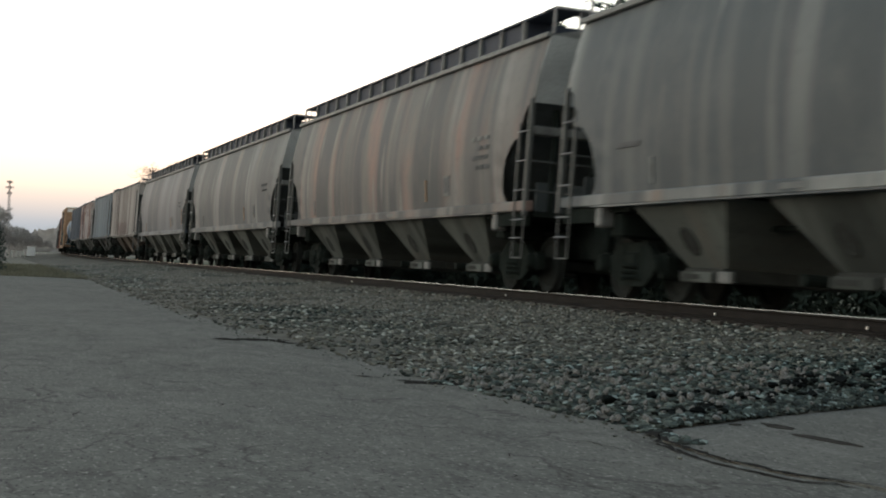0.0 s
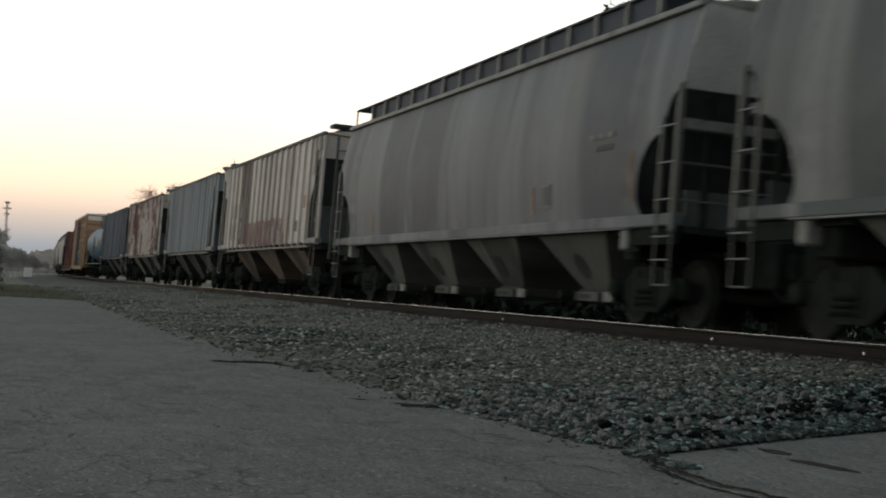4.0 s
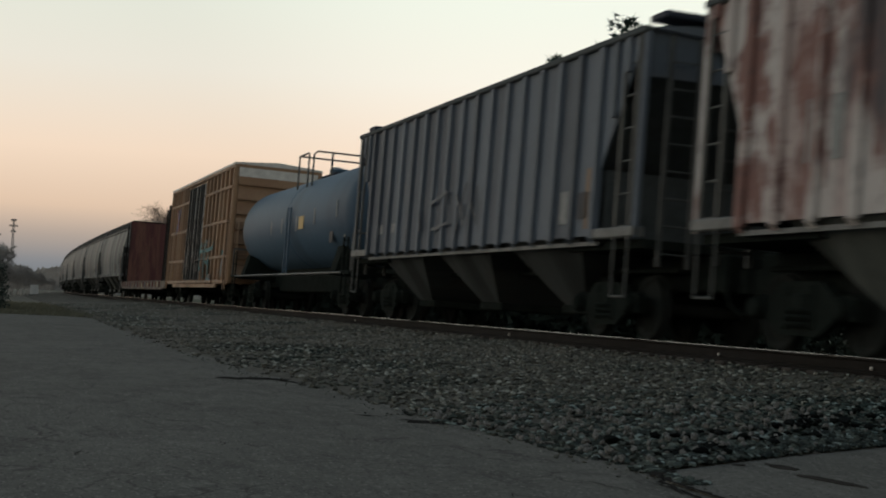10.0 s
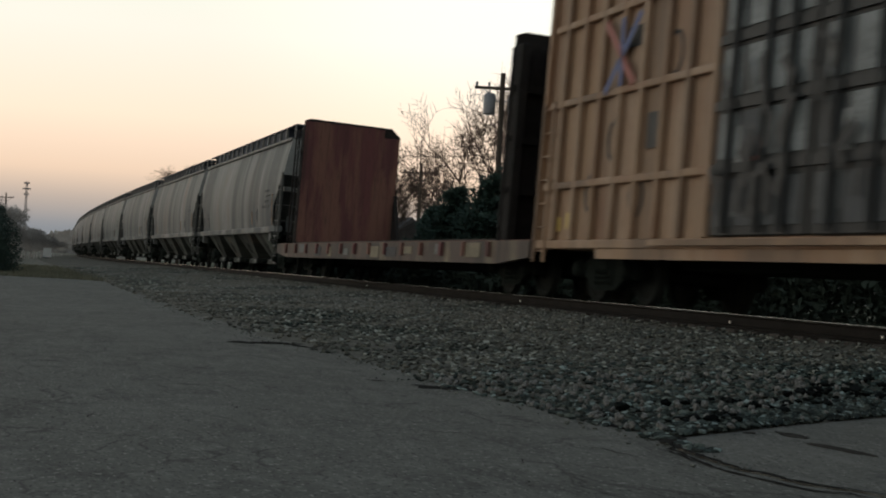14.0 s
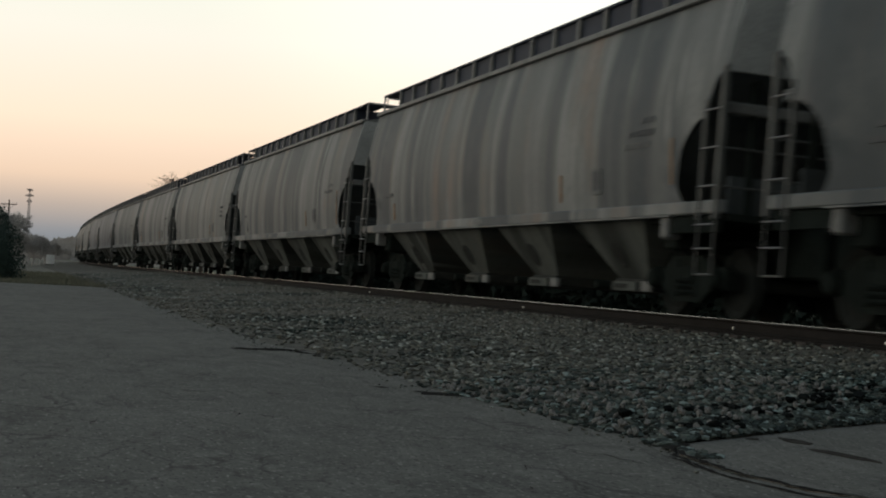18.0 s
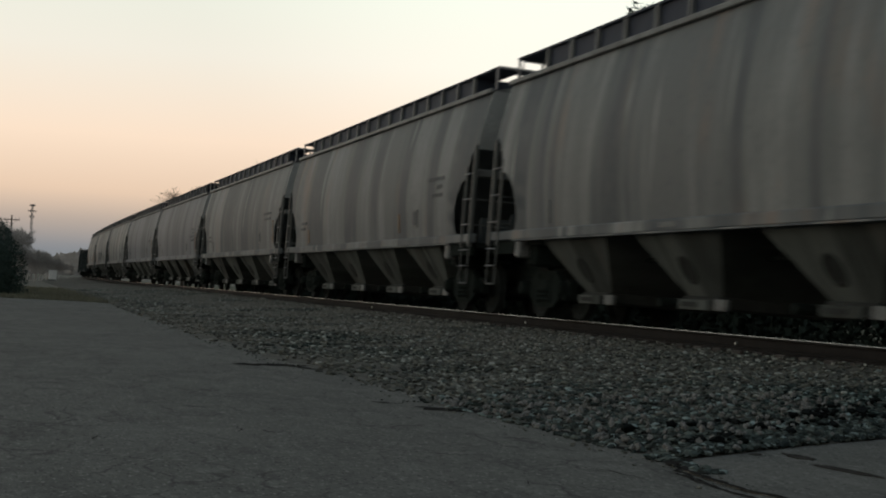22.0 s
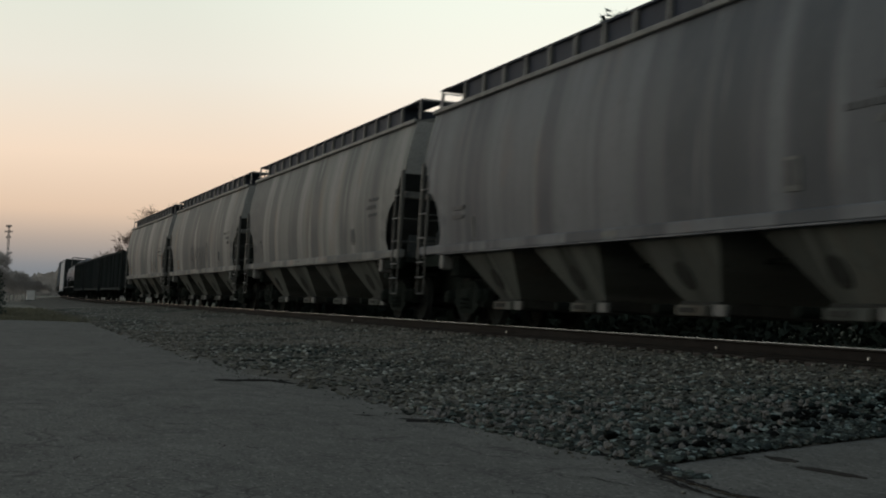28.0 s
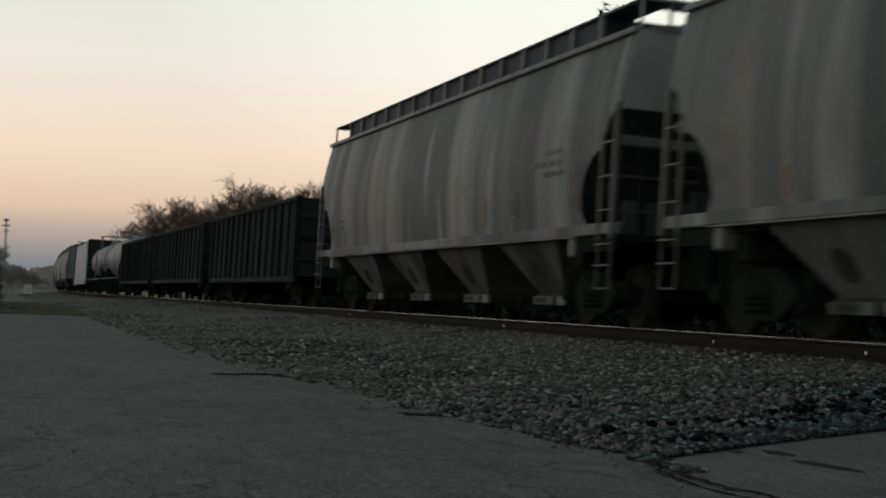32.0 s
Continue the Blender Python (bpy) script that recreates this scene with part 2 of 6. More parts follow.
RAIL = plain("rusty_rail_steel", (0.023, 0.020, 0.018), 0.85, 0, 0.4, 3, 0.1)
RAIL_TOP = plain("polished_rail_head", (0.26, 0.255, 0.25), 0.16, 1.0, 0.3)
TIE = plain("creosoted_tie_wood", (0.055, 0.045, 0.038), 0.9, 0, 0.5, 6)
BARK = plain("grey_bark", (0.09, 0.075, 0.062), 0.95, 0, 0.4, 8)
TWIG = plain("twig_bark", (0.14, 0.098, 0.077), 0.95, 0, 0.3, 8)
NEEDLE = plain("pine_needles", (0.042, 0.075, 0.055), 0.85, 0, 0.5, 1.2)
HEDGE = plain("evergreen_leaves", (0.050, 0.078, 0.062), 0.85, 0, 0.35, 1.5)
POLE_WOOD = plain("weathered_pole_wood", (0.10, 0.08, 0.065), 0.9, 0, 0.4, 5)
STEEL = plain("galvanised_steel", (0.25, 0.25, 0.26), 0.5, 0.6, 0.3)
# Distance haze is mixed into this bark colour, far paler than TWIG.
HAZE_WOOD = plain("haze_paled_bare_wood", (0.46, 0.43, 0.405), 0.95, 0, 0.3, 0.05)
CABINET = plain("pale_cabinet_paint", (0.85, 0.86, 0.85), 0.5, 0, 0.15)
HOUSE = plain("house_siding", (0.30, 0.29, 0.28), 0.8, 0, 0.25)
ROOF = plain("shingle_roof", (0.09, 0.085, 0.085), 0.9, 0, 0.4)
BOLT = plain("bright_bolt_head", (0.62, 0.60, 0.56), 0.4, 0.3, 0.2)


def asphalt_material(name, gain, craze, calm=0.0):
    """Worn asphalt: pale and dark stone chips, stains and hairline crazing."""
    m, n, l, b = shader(name, 0.95, 0, 0.08)
    v = coords(n, l, (1, 1, 1), False)
    w = coords(n, l, (1, 0.45, 1), False)
    tone = lambda r, g, bl: (r * gain, g * gain, bl * gain)
    c = blend(n, l, tone(0.152, 0.148, 0.132), tone(0.192, 0.186, 0.167), grain(n, l, v, 0.35, 4, 0.35, 0.65))
    c = blend(n, l, c, tone(0.110, 0.107, 0.097), grain(n, l, w, 2.2, 6, 0.50, 0.70, 0.7))
    c = blend(n, l, c, tone(0.225, 0.218, 0.196), grain(n, l, w, 5.0, 5, 0.52, 0.74))
    c = blend(n, l, c, tone(0.26, 0.252, 0.226), grain(n, l, w, 17, 4, 0.52 + calm, 0.72 + calm))
    c = blend(n, l, c, tone(0.36, 0.35, 0.315), grain(n, l, w, 42, 3, 0.54 + calm, 0.66 + calm))
    c = blend(n, l, c, tone(0.06, 0.057, 0.052), grain(n, l, w, 11, 6, 0.56 + calm, 0.72 + calm, 0.7))
    c = blend(n, l, c, tone(0.045, 0.042, 0.04), grain(n, l, w, 50, 3, 0.53 + calm, 0.66 + calm))
    # hairline crazing
    vo, r = n.new("ShaderNodeTexVoronoi"), n.new("ShaderNodeMapRange")
    vo.feature = "DISTANCE_TO_EDGE"
    vo.inputs["Scale"].default_value = 3.4
    wob, add = n.new("ShaderNodeTexNoise"), n.new("ShaderNodeMixRGB")
    wob.inputs["Scale"].default_value = 3.0
    add.inputs[0].default_value = 0.22
    l.new(v.outputs[0], wob.inputs["Vector"])
    l.new(w.outputs[0], add.inputs[1])
    l.new(wob.outputs["Color"], add.inputs[2])
    l.new(add.outputs[0], vo.inputs["Vector"])
    r.inputs["From Min"].default_value, r.inputs["From Max"].default_value, r.inputs["To Min"].default_value, r.inputs["To Max"].default_value = 0.0, 0.035, craze, 0.0
    l.new(vo.outputs["Distance"], r.inputs["Value"])
    # the crazing breaks up in places
    gate = n.new("ShaderNodeMath")
    gate.operation = "MULTIPLY"
    l.new(r.outputs[0], gate.inputs[0])
    l.new(grain(n, l, v, 0.9, 3, 0.42, 0.58).outputs[0], gate.inputs[1])
    c = blend(n, l, c, (0.035, 0.032, 0.03), gate)
    l.new(c.outputs[0], b.inputs["Base Color"])
    bumped(n, l, b, grain(n, l, v, 70, 4, 0.3, 0.7), 0.3, 0.006)
    return m


def earth_material():
    m, n, l, b = shader("dry_grass_and_dirt", 0.95, 0, 0.2)
    v = coords(n, l, (1, 1, 1), False)
    c = blend(n, l, (0.165, 0.158, 0.130), (0.205, 0.190, 0.160), grain(n, l, v, 0.15, 5, 0.35, 0.65))
    c = blend(n, l, c, (0.085, 0.088, 0.064), grain(n, l, v, 2.5, 5, 0.45, 0.7))
    l.new(c.outputs[0], b.inputs["Base Color"])
    bumped(n, l, b, grain(n, l, v, 12, 4, 0.3, 0.7), 0.6, 0.03)
    return m


def stone_material(name, tones, fine, drift=0.0):
    """Crushed stone: each piece takes its own grey, and dusty tan drifts run over the bed."""
    m, n, l, b = shader(name, 0.9, 0, 0.05)
    geo, ramp = n.new("ShaderNodeNewGeometry"), n.new("ShaderNodeValToRGB")
    e = ramp.color_ramp
    e.interpolation = "CONSTANT"
    while len(e.elements) < len(tones):
        e.elements.new(0.5)
    for i, (el, c) in enumerate(zip(e.elements, tones)):
        el.position, el.color = i / len(tones), (*c, 1)
    l.new(geo.outputs["Random Per Island"], ramp.inputs[0])
    v = coords(n, l, (1, 1, 1), False)
    c = blend(n, l, ramp, tones[0], grain(n, l, v, fine, 4, 0.5, 0.85))
    if drift:
        patch = grain(n, l, v, 0.35, 3, 0.32, 0.54)
        patch.inputs["To Max"].default_value = drift
        c = blend(n, l, c, (0.205, 0.193, 0.168), patch)
    l.new(c.outputs[0], b.inputs["Base Color"])
    bumped(n, l, b, grain(n, l, v, fine * 2, 4, 0.3, 0.7), 0.5, 0.01)
    return m


LAWN = plain("dusk_lawn", (0.085, 0.098, 0.066), 0.95, 0, 0.5, 1.5, 0.1)
ASPHALT, APRON, EARTH = asphalt_material("weathered_asphalt", 0.80, 0.6, 0.035), asphalt_material("newer_asphalt", 0.86, 0.1, 0.045), earth_material()
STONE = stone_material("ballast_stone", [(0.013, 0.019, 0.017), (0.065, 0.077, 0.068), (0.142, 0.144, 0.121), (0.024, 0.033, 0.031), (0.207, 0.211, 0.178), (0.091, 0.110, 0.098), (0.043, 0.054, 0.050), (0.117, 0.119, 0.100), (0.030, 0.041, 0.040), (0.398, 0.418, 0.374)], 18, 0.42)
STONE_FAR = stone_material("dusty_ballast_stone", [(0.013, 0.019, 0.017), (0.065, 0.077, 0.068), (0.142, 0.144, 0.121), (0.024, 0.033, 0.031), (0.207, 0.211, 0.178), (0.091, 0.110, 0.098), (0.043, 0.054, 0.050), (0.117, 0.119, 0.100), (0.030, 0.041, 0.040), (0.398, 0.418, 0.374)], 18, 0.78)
STONE_NEAR = stone_material("dark_teal_ballast_stone", [(0.010, 0.015, 0.014), (0.044, 0.061, 0.057), (0.098, 0.115, 0.102), (0.017, 0.027, 0.026), (0.141, 0.169, 0.151), (0.063, 0.088, 0.083), (0.031, 0.043, 0.042), (0.080, 0.095, 0.084), (0.021, 0.033, 0.035), (0.271, 0.334, 0.319)], 18, 0.12)
STONE_DARK = stone_material("oily_stone", [(0.005, 0.006, 0.006), (0.011, 0.013, 0.013), (0.008, 0.010, 0.009)], 18)
LOOSE = plain("pale_loose_stone", (0.25, 0.245, 0.23), 0.85, 0, 0.8, 2.5)
BED = plain("ballast_bed", (0.150, 0.142, 0.122), 0.95, 0, 0.6, 9, 0.05)


# ------------------------------------------------------------------ mesh building
class Shape:
    """Gathers vertices and faces of one part."""

    def __init__(self):
        self.v, self.f = [], []

    def add(self, verts, faces):
        k = len(self.v)
        self.v += [tuple(p) for p in verts]
        self.f += [tuple(k + i for i in q) for q in faces]
        return self

    def box(self, x0, x1, y0, y1, z0, z1, c=0.0):
        """A box, with its long edges chamfered by c."""
        x0, x1, y0, y1, z0, z1 = min(x0, x1), max(x0, x1), min(y0, y1), max(y0, y1), min(z0, z1), max(z0, z1)
        c = min(c, 0.3 * min(x1 - x0, y1 - y0, z1 - z0))
        if c <= 0:
            return self.add([(x, y, z) for z in (z0, z1) for y in (y0, y1) for x in (x0, x1)],
                            [(0, 2, 3, 1), (4, 5, 7, 6), (0, 1, 5, 4), (2, 6, 7, 3), (0, 4, 6, 2), (1, 3, 7, 5)])
        v = []
        for z, i in ((z0, c), (z0 + c, 0), (z1 - c, 0), (z1, c)):
            d = c if i == 0 else c
            a = 0 if i == 0 else c
            v += [(x0 + a + (d if a == 0 else 0), y0 + a, z), (x1 - a - (d if a == 0 else 0), y0 + a, z), (x1 - a, y0 + a + (d if a == 0 else 0), z),
                  (x1 - a, y1 - a - (d if a == 0 else 0), z), (x1 - a - (d if a == 0 else 0), y1 - a, z), (x0 + a + (d if a == 0 else 0), y1 - a, z),
                  (x0 + a, y1 - a - (d if a == 0 else 0), z), (x0 + a, y0 + a + (d if a == 0 else 0), z)]
        f = [tuple(range(7, -1, -1)), tuple(range(24, 32))]
        for r in range(3):
            f += [(8 * r + i, 8 * r + (i + 1) % 8, 8 * r + 8 + (i + 1) % 8, 8 * r + 8 + i) for i in range(8)]
        return self.add(v, f)

    def loft(self, rings, closed=True, caps=True):
        """Skin between rings of equal point counts."""
        n = len(rings[0])
        v = [p for r in rings for p in r]
        f = []
        m = n if closed else n - 1
        for k in range(len(rings) - 1):
            f += [(k * n + i, k * n + (i + 1) % n, (k + 1) * n + (i + 1) % n, (k + 1) * n + i) for i in range(m)]
        if caps and closed:
            f += [tuple(range(n - 1, -1, -1)), tuple((len(rings) - 1) * n + i for i in range(n))]
        return self.add(v, f)

    def rod(self, p, q, r, n=6, r2=None):
        p, q = Vector(p), Vector(q)
        z = (q - p).normalized()
        x = z.orthogonal().normalized()
        y = z.cross(x)
        ring = lambda o, s: [o + s * (x * math.cos(2 * math.pi * i / n) + y * math.sin(2 * math.pi * i / n)) for i in range(n)]
        return self.loft([ring(p, r), ring(q, r if r2 is None else r2)])

    def path(self, pts, r, n=6):
        for a, b in zip(pts, pts[1:]):
            self.rod(a, b, r, n)
        return self

    def lathe(self, prof, axis="x", at=(0, 0, 0), n=24):
        """Turn (radius, along) pairs about an axis through at."""
        rings = []
        for r, h in prof:
            ring = []
            for i in range(n):
                a = 2 * math.pi * i / n
                c, s = r * math.cos(a), r * math.sin(a)
                ring.append({"x": (at[0] + h, at[1] + c, at[2] + s), "y": (at[0] + c, at[1] + h, at[2] + s), "z": (at[0] + c, at[1] + s, at[2] + h)}[axis])
            rings.append(ring)
        return self.loft(rings)

    def plate(self, outline, axis, a, b):
        """An outline of (u, w) pairs, thickened between a and b along an axis."""
        put = {"x": lambda h, u, w: (h, u, w), "y": lambda h, u, w: (u, h, w), "z": lambda h, u, w: (u, w, h)}[axis]
        return self.loft([[put(a, u, w) for u, w in outline], [put(b, u, w) for u, w in outline]])

    def mesh(self, name, mat, smooth=False):
        me = bpy.data.meshes.new(name)
        me.from_pydata(self.v, [], self.f)
        bm = bmesh.new()
        bm.from_mesh(me)
        bmesh.ops.recalc_face_normals(bm, faces=bm.faces)
        bm.to_mesh(me)
        bm.free()
        me.materials.append(mat)
        if smooth:
            me.shade_smooth()
            me.set_sharp_from_angle(angle=radians(38))
        return me


def part(name, shape, mat, parent=None, label="", smooth=False):
    ob = new(name, shape if isinstance(shape, bpy.types.Mesh) else shape.mesh(name, mat, smooth))
    ob.parent = parent
    if label:
        ob["label"] = label
    return ob


def thing(name, label, category, group="", kind=""):
    return tagged(new(name), label, category, group, kind)


# ------------------------------------------------------------------ the line of the track
TRACK_X, TRACK_Z, CANT, BEND, RADIUS = 9.97, 0.472, 2.0, 92.0, 2700.0


def track_point(s):
    """Centre of the track s metres ahead of the camera's foot, and its heading in degrees: straight, then bending gently to the right."""
    k = max(0.0, s - BEND)
    return TRACK_X + k * k / (2 * RADIUS), s, -math.degrees(math.atan(k / RADIUS))


def on_track(s):
    x, y, h = track_point(s)
    return pose(x, y, TRACK_Z, 0, 0, h) @ pose(0, 0, 0, 0, CANT, 0)


def travelled(t):
    return 11.263 * t + 0.0215 * t * t


# ------------------------------------------------------------------ rolling stock
MOVERS = []          # (car, middle of the car along the train)
SIDES = (-1, 1)
PARTS = {}


def shared(name, make):
    if name not in PARTS:
        PARTS[name] = make()
    return PARTS[name]


def wheel_mesh():
    s = Shape()
    s.lathe([(0.10, -0.09), (0.13, -0.06), (0.14, -0.02), (0.36, 0.005), (0.40, -0.03), (0.455, -0.035), (0.458, 0.05), (0.485, 0.06), (0.485, 0.085), (0.40, 0.09), (0.36, 0.03),
             (0.14, 0.06), (0.10, 0.09)], "x", n=28)
    return s.mesh("wheel", WHEEL, True)


def side_frame_mesh():
    out = [(-1.10, 0.36), (-1.12, 0.60), (-0.98, 0.66), (-0.72, 0.60), (-0.42, 0.80), (0.42, 0.80), (0.72, 0.60), (0.98, 0.66), (1.12, 0.60), (1.10, 0.36), (0.74, 0.38), (0.40, 0.18),
           (-0.40, 0.18), (-0.74, 0.38)]
    s = Shape().plate(out, "x", -0.07, 0.07)
    s.box(-0.10, 0.10, -0.33, -0.23, 0.25, 0.76, 0.02).box(-0.10, 0.10, 0.23, 0.33, 0.25, 0.76, 0.02)
    for y in (-0.14, 0.0, 0.14):
        for z in (0.28, 0.36, 0.44):
            s.lathe([(0.06, 0), (0.075, 0.03), (0.06, 0.06)], "z", (-0.09, y, z), 10)
    return s.mesh("side_frame", CAST, True)


def bogie(car, y):
    """A two-axle truck under a car."""
    for sx in SIDES:
        f = part("side_frame", shared("side_frame", side_frame_mesh), None, car)
        f.matrix_local = pose(sx * 1.0, y, 0, 0, 0, 0 if sx < 0 else 180)
        for dy in (-0.89, 0.89):
            c = part("bearing_cap", shared("bearing_cap", lambda: Shape().lathe([(0.14, 0), (0.15, 0.05), (0.11, 0.13), (0.05, 0.14)], "x", n=14).mesh("bearing_cap", CAST, True)), None, f)
            c.matrix_local = pose(-0.06, dy, 0.485, 0, 0, 180)
    b = part("bolster", shared("bolster", lambda: Shape().box(-1.12, 1.12, -0.2, 0.2, 0.42, 0.66, 0.03).mesh("bolster", CAST)), None, car)
    b.matrix_local = pose(0, y, 0)
    for dy in (-0.89, 0.89):
        a = part("wheelset", shared("axle", lambda: Shape().lathe([(0.07, -1.02), (0.09, -0.9), (0.09, 0.9), (0.07, 1.02)], "x", n=12).mesh("axle", WHEEL, True)), None, car)
        a.matrix_local = pose(0, y + dy, 0.458)
        for sx in SIDES:
            w = part("wheel", shared("wheel", wheel_mesh), None, a)
            w.matrix_local = pose(sx * 0.755, 0, 0, 0, 0, 0 if sx < 0 else 180)


def couplers(car, half, mat=None):
    for sy in SIDES:
        def make():
            s = Shape().box(-0.09, 0.09, -0.75, 0.25, 0.78, 0.98, 0.02)
            s.plate([(-0.16, 0.22), (0.16, 0.22), (0.19, 0.42), (0.05, 0.50), (-0.17, 0.46)], "z", 0.72, 1.04)
            return s.mesh("coupler", CAST)
        c = part("coupler", shared("coupler", make), None, car)
        c.matrix_local = pose(0, sy * half, 0, 0, 0, 0 if sy > 0 else 180)
        h = part("brake_hose", shared("hose", lambda: Shape().path([(0.3, 0.0, 0.85), (0.32, 0.25, 0.55), (0.22, 0.42, 0.42), (0.1, 0.5, 0.5)], 0.025, 6).mesh("hose", CAST, True)), None, car)
        h.matrix_local = pose(0, sy * half, 0, 0, 0, 0 if sy > 0 else 180)


def ladder(car, x, y, z0, z1, width, mat=None, turn=0, step=0.38):
    """Grab-iron ladder in the plane of the car's side (turn 0) or end (turn 90)."""
    key = ("ladder", round(z1 - z0, 2), width, step)

    def rails():
        s = Shape()
        for k in (-1, 1):
            s.box(-0.02, 0.02, k * width / 2 - 0.03, k * width / 2 + 0.03, 0, z1 - z0)
        return s.mesh("ladder", mat or LADDER)
    o = part("ladder", shared((key, mat), rails), None, car)
    o.matrix_local = pose(x, y, z0, 0, 0, turn)
    rung = shared(("rung", width, mat), lambda: Shape().rod((-0.03, -width / 2, 0), (-0.03, width / 2, 0), 0.016, 6).mesh("rung", mat or LADDER))
    k = 0.18
    while k < z1 - z0:
        part("rung", rung, None, o).matrix_local = pose(0, 0, k)
        k += step


def sheet_x(z):
    """Half-width of a bulging hopper's side at a height."""
    return float(np.interp(z, [1.36, 1.70, 2.10, 2.50, 2.90, 3.30, 3.68, 3.98, 4.16], [1.50, 1.545, 1.585, 1.60, 1.585, 1.54, 1.47, 1.40, 1.36]))


def hopper_ladder(car, sx, sy, E):
    """Corner ladder: a stout outer post up to the end sheet, a thinner inner stile and wide-set rungs."""
    post = part("corner_post", shared("hopper_post", lambda: Shape().box(-0.04, 0.04, -0.045, 0.045, 1.20, 3.12, 0.015).mesh("corner_post", LADDER)), None, car)
    post.location = (sx * 1.575, sy * (E - 0.06), 0)
    stile = part("ladder", shared("hopper_stile", lambda: Shape().box(-0.025, 0.025, -0.028, 0.028, 1.20, 2.74, 0.01).mesh("ladder", LADDER)), None, car)
    stile.location = (sx * 1.585, sy * (E - 0.50), 0)
    stirrup = part("stirrup", shared("hopper_stirrup", lambda: Shape().path([(0, -0.22, 1.25), (0, -0.22, 0.52), (0, 0.22, 0.52), (0, 0.22, 1.25)], 0.014, 6).mesh("stirrup", LADDER)), None, car)
    stirrup.location = (sx * 1.58, sy * (E - 0.28), 0)
    for z in (0.84, 1.14, 1.62, 2.10, 2.58):
        r = part("rung", shared("hopper_rung", lambda: Shape().rod((0, -0.23, 0), (0, 0.23, 0), 0.0115, 6).mesh("rung", STEEL)), None, stile)
        r.location = (sx * 0.035, sy * 0.22, z)


def round_hopper(length=19.55, paint=None):
    """Covered hopper with bulging sides, teardrop cut-outs at the ends, four bays and a roof walk."""
    car = thing("covered_hopper", "grey weathered four-bay covered hopper car with bulging sides", "railway car", "covered hoppers")
    K, L = length / 2 - 0.32, length / 2 - 0.66
    # the cut-out, from the car's end inwards: its upper edge, and the rounded foot below it
    upper = [(0.0, 3.05), (0.16, 3.05), (0.26, 3.01), (0.34, 2.92), (0.41, 2.77), (0.46, 2.60), (0.50, 2.50), (0.66, 2.48), (0.84, 2.41), (1.00, 2.29), (1.13, 2.15), (1.21, 1.98), (1.26, 1.80), (1.272, 1.70)]
    lower = [(0.70, 1.37), (0.86, 1.39), (1.00, 1.42), (1.12, 1.47), (1.21, 1.55), (1.26, 1.64), (1.272, 1.70)]

    def side(sx):
        s, rings = Shape(), []
        ys = [-L + h for h, _ in upper] + [(-L + 1.276) + i * (2 * L - 2.552) / 26 for i in range(27)] + [L - h for h, _ in reversed(upper)]
        for y in ys:
            h = L - abs(y)
            low = float(np.interp(h, [p for p, _ in upper], [z for _, z in upper])) if h < 1.274 else 1.36
            # the sheets are a little dished between the inner frames
            dent = 0.012 * noise.noise((y * 0.55, 3.7 * sx, 0.0))
            rings.append([(sx * (sheet_x(low + (4.16 - low) * i / 14) + dent * math.sin(math.pi * i / 14)), y, low + (4.16 - low) * i / 14) for i in range(15)])
        s.loft(rings, False)
        for sy in SIDES:
            s.loft([[(sx * sheet_x(1.36 + (z - 1.36) * i / 4), sy * (L - h), 1.36 + (z - 1.36) * i / 4) for i in range(5)] for h, z in lower + [(1.278, 1.70)]], False)
        return s
    for sx in SIDES:
        part("side_sheet", side(sx), paint, car, "", True)
        part("side_sill", Shape().box(sx * 1.46, sx * 1.585, -L, L, 1.28, 1.45, 0.02), paint, car)
        part("sill_lip", Shape().box(sx * 1.50, sx * 1.60, -L + 1.3, L - 1.3, 1.262, 1.285), paint, car)
        part("eave_rail", Shape().box(sx * 1.34, sx * 1.44, -L, L, 4.12, 4.21, 0.015), SILL, car)
        part("roof_coaming", Shape().box(sx * 1.20, sx * 1.24, -L + 1.45, L - 1.45, 4.20, 4.60), HATCH, car, "dark steel coaming under the roof walk")
        part("roof_walk", Shape().box(sx * 0.80, sx * 1.30, -L + 0.06, L - 0.06, 4.60, 4.635), HATCH, car)
        post = Shape().box(-0.03, 0.03, -0.04, 0.04, 4.20, 4.60).mesh("walk_post", SILL)
        for i in range(15):
            p = part("walk_post", post, None, car)
            p.location = (sx * 1.275, -L + 1.5 + i * (2 * L - 3.0) / 14, 0)
        for sy in SIDES:
            for x in (0.85, 1.29):
                part("walk_bracket", Shape().rod((sx * x, sy * (L - 0.08), 4.61), (sx * x, sy * (L - 0.08), 4.21), 0.024), STEEL, car, "pale bracket under the walk's end")
            # sill end with jacking pad, step plate and ladder at the corner
            part("jacking_pad", Shape().box(sx * 1.34, sx * 1.57, sy * (L - 1.62), sy * (L - 1.42), 0.98, 1.28, 0.03), SILL, car)
            part("step_plate", Shape().box(sx * 1.44, sx * 1.52, sy * (L - 1.40), sy * (L - 0.10), 1.05, 1.27, 0.01), CAST, car)
            hopper_ladder(car, sx, sy, L)
    part("roof", Shape().loft([[(-1.36, y, 4.17), (-0.9, y, 4.28), (0, y, 4.34), (0.9, y, 4.28), (1.36, y, 4.17), (0, y, 4.10)] for y in (-L, L)]), SILL, car)
    part("hatch_trough", Shape().box(-0.45, 0.45, -L + 1.5, L - 1.5, 4.33, 4.50, 0.04), HATCH, car)
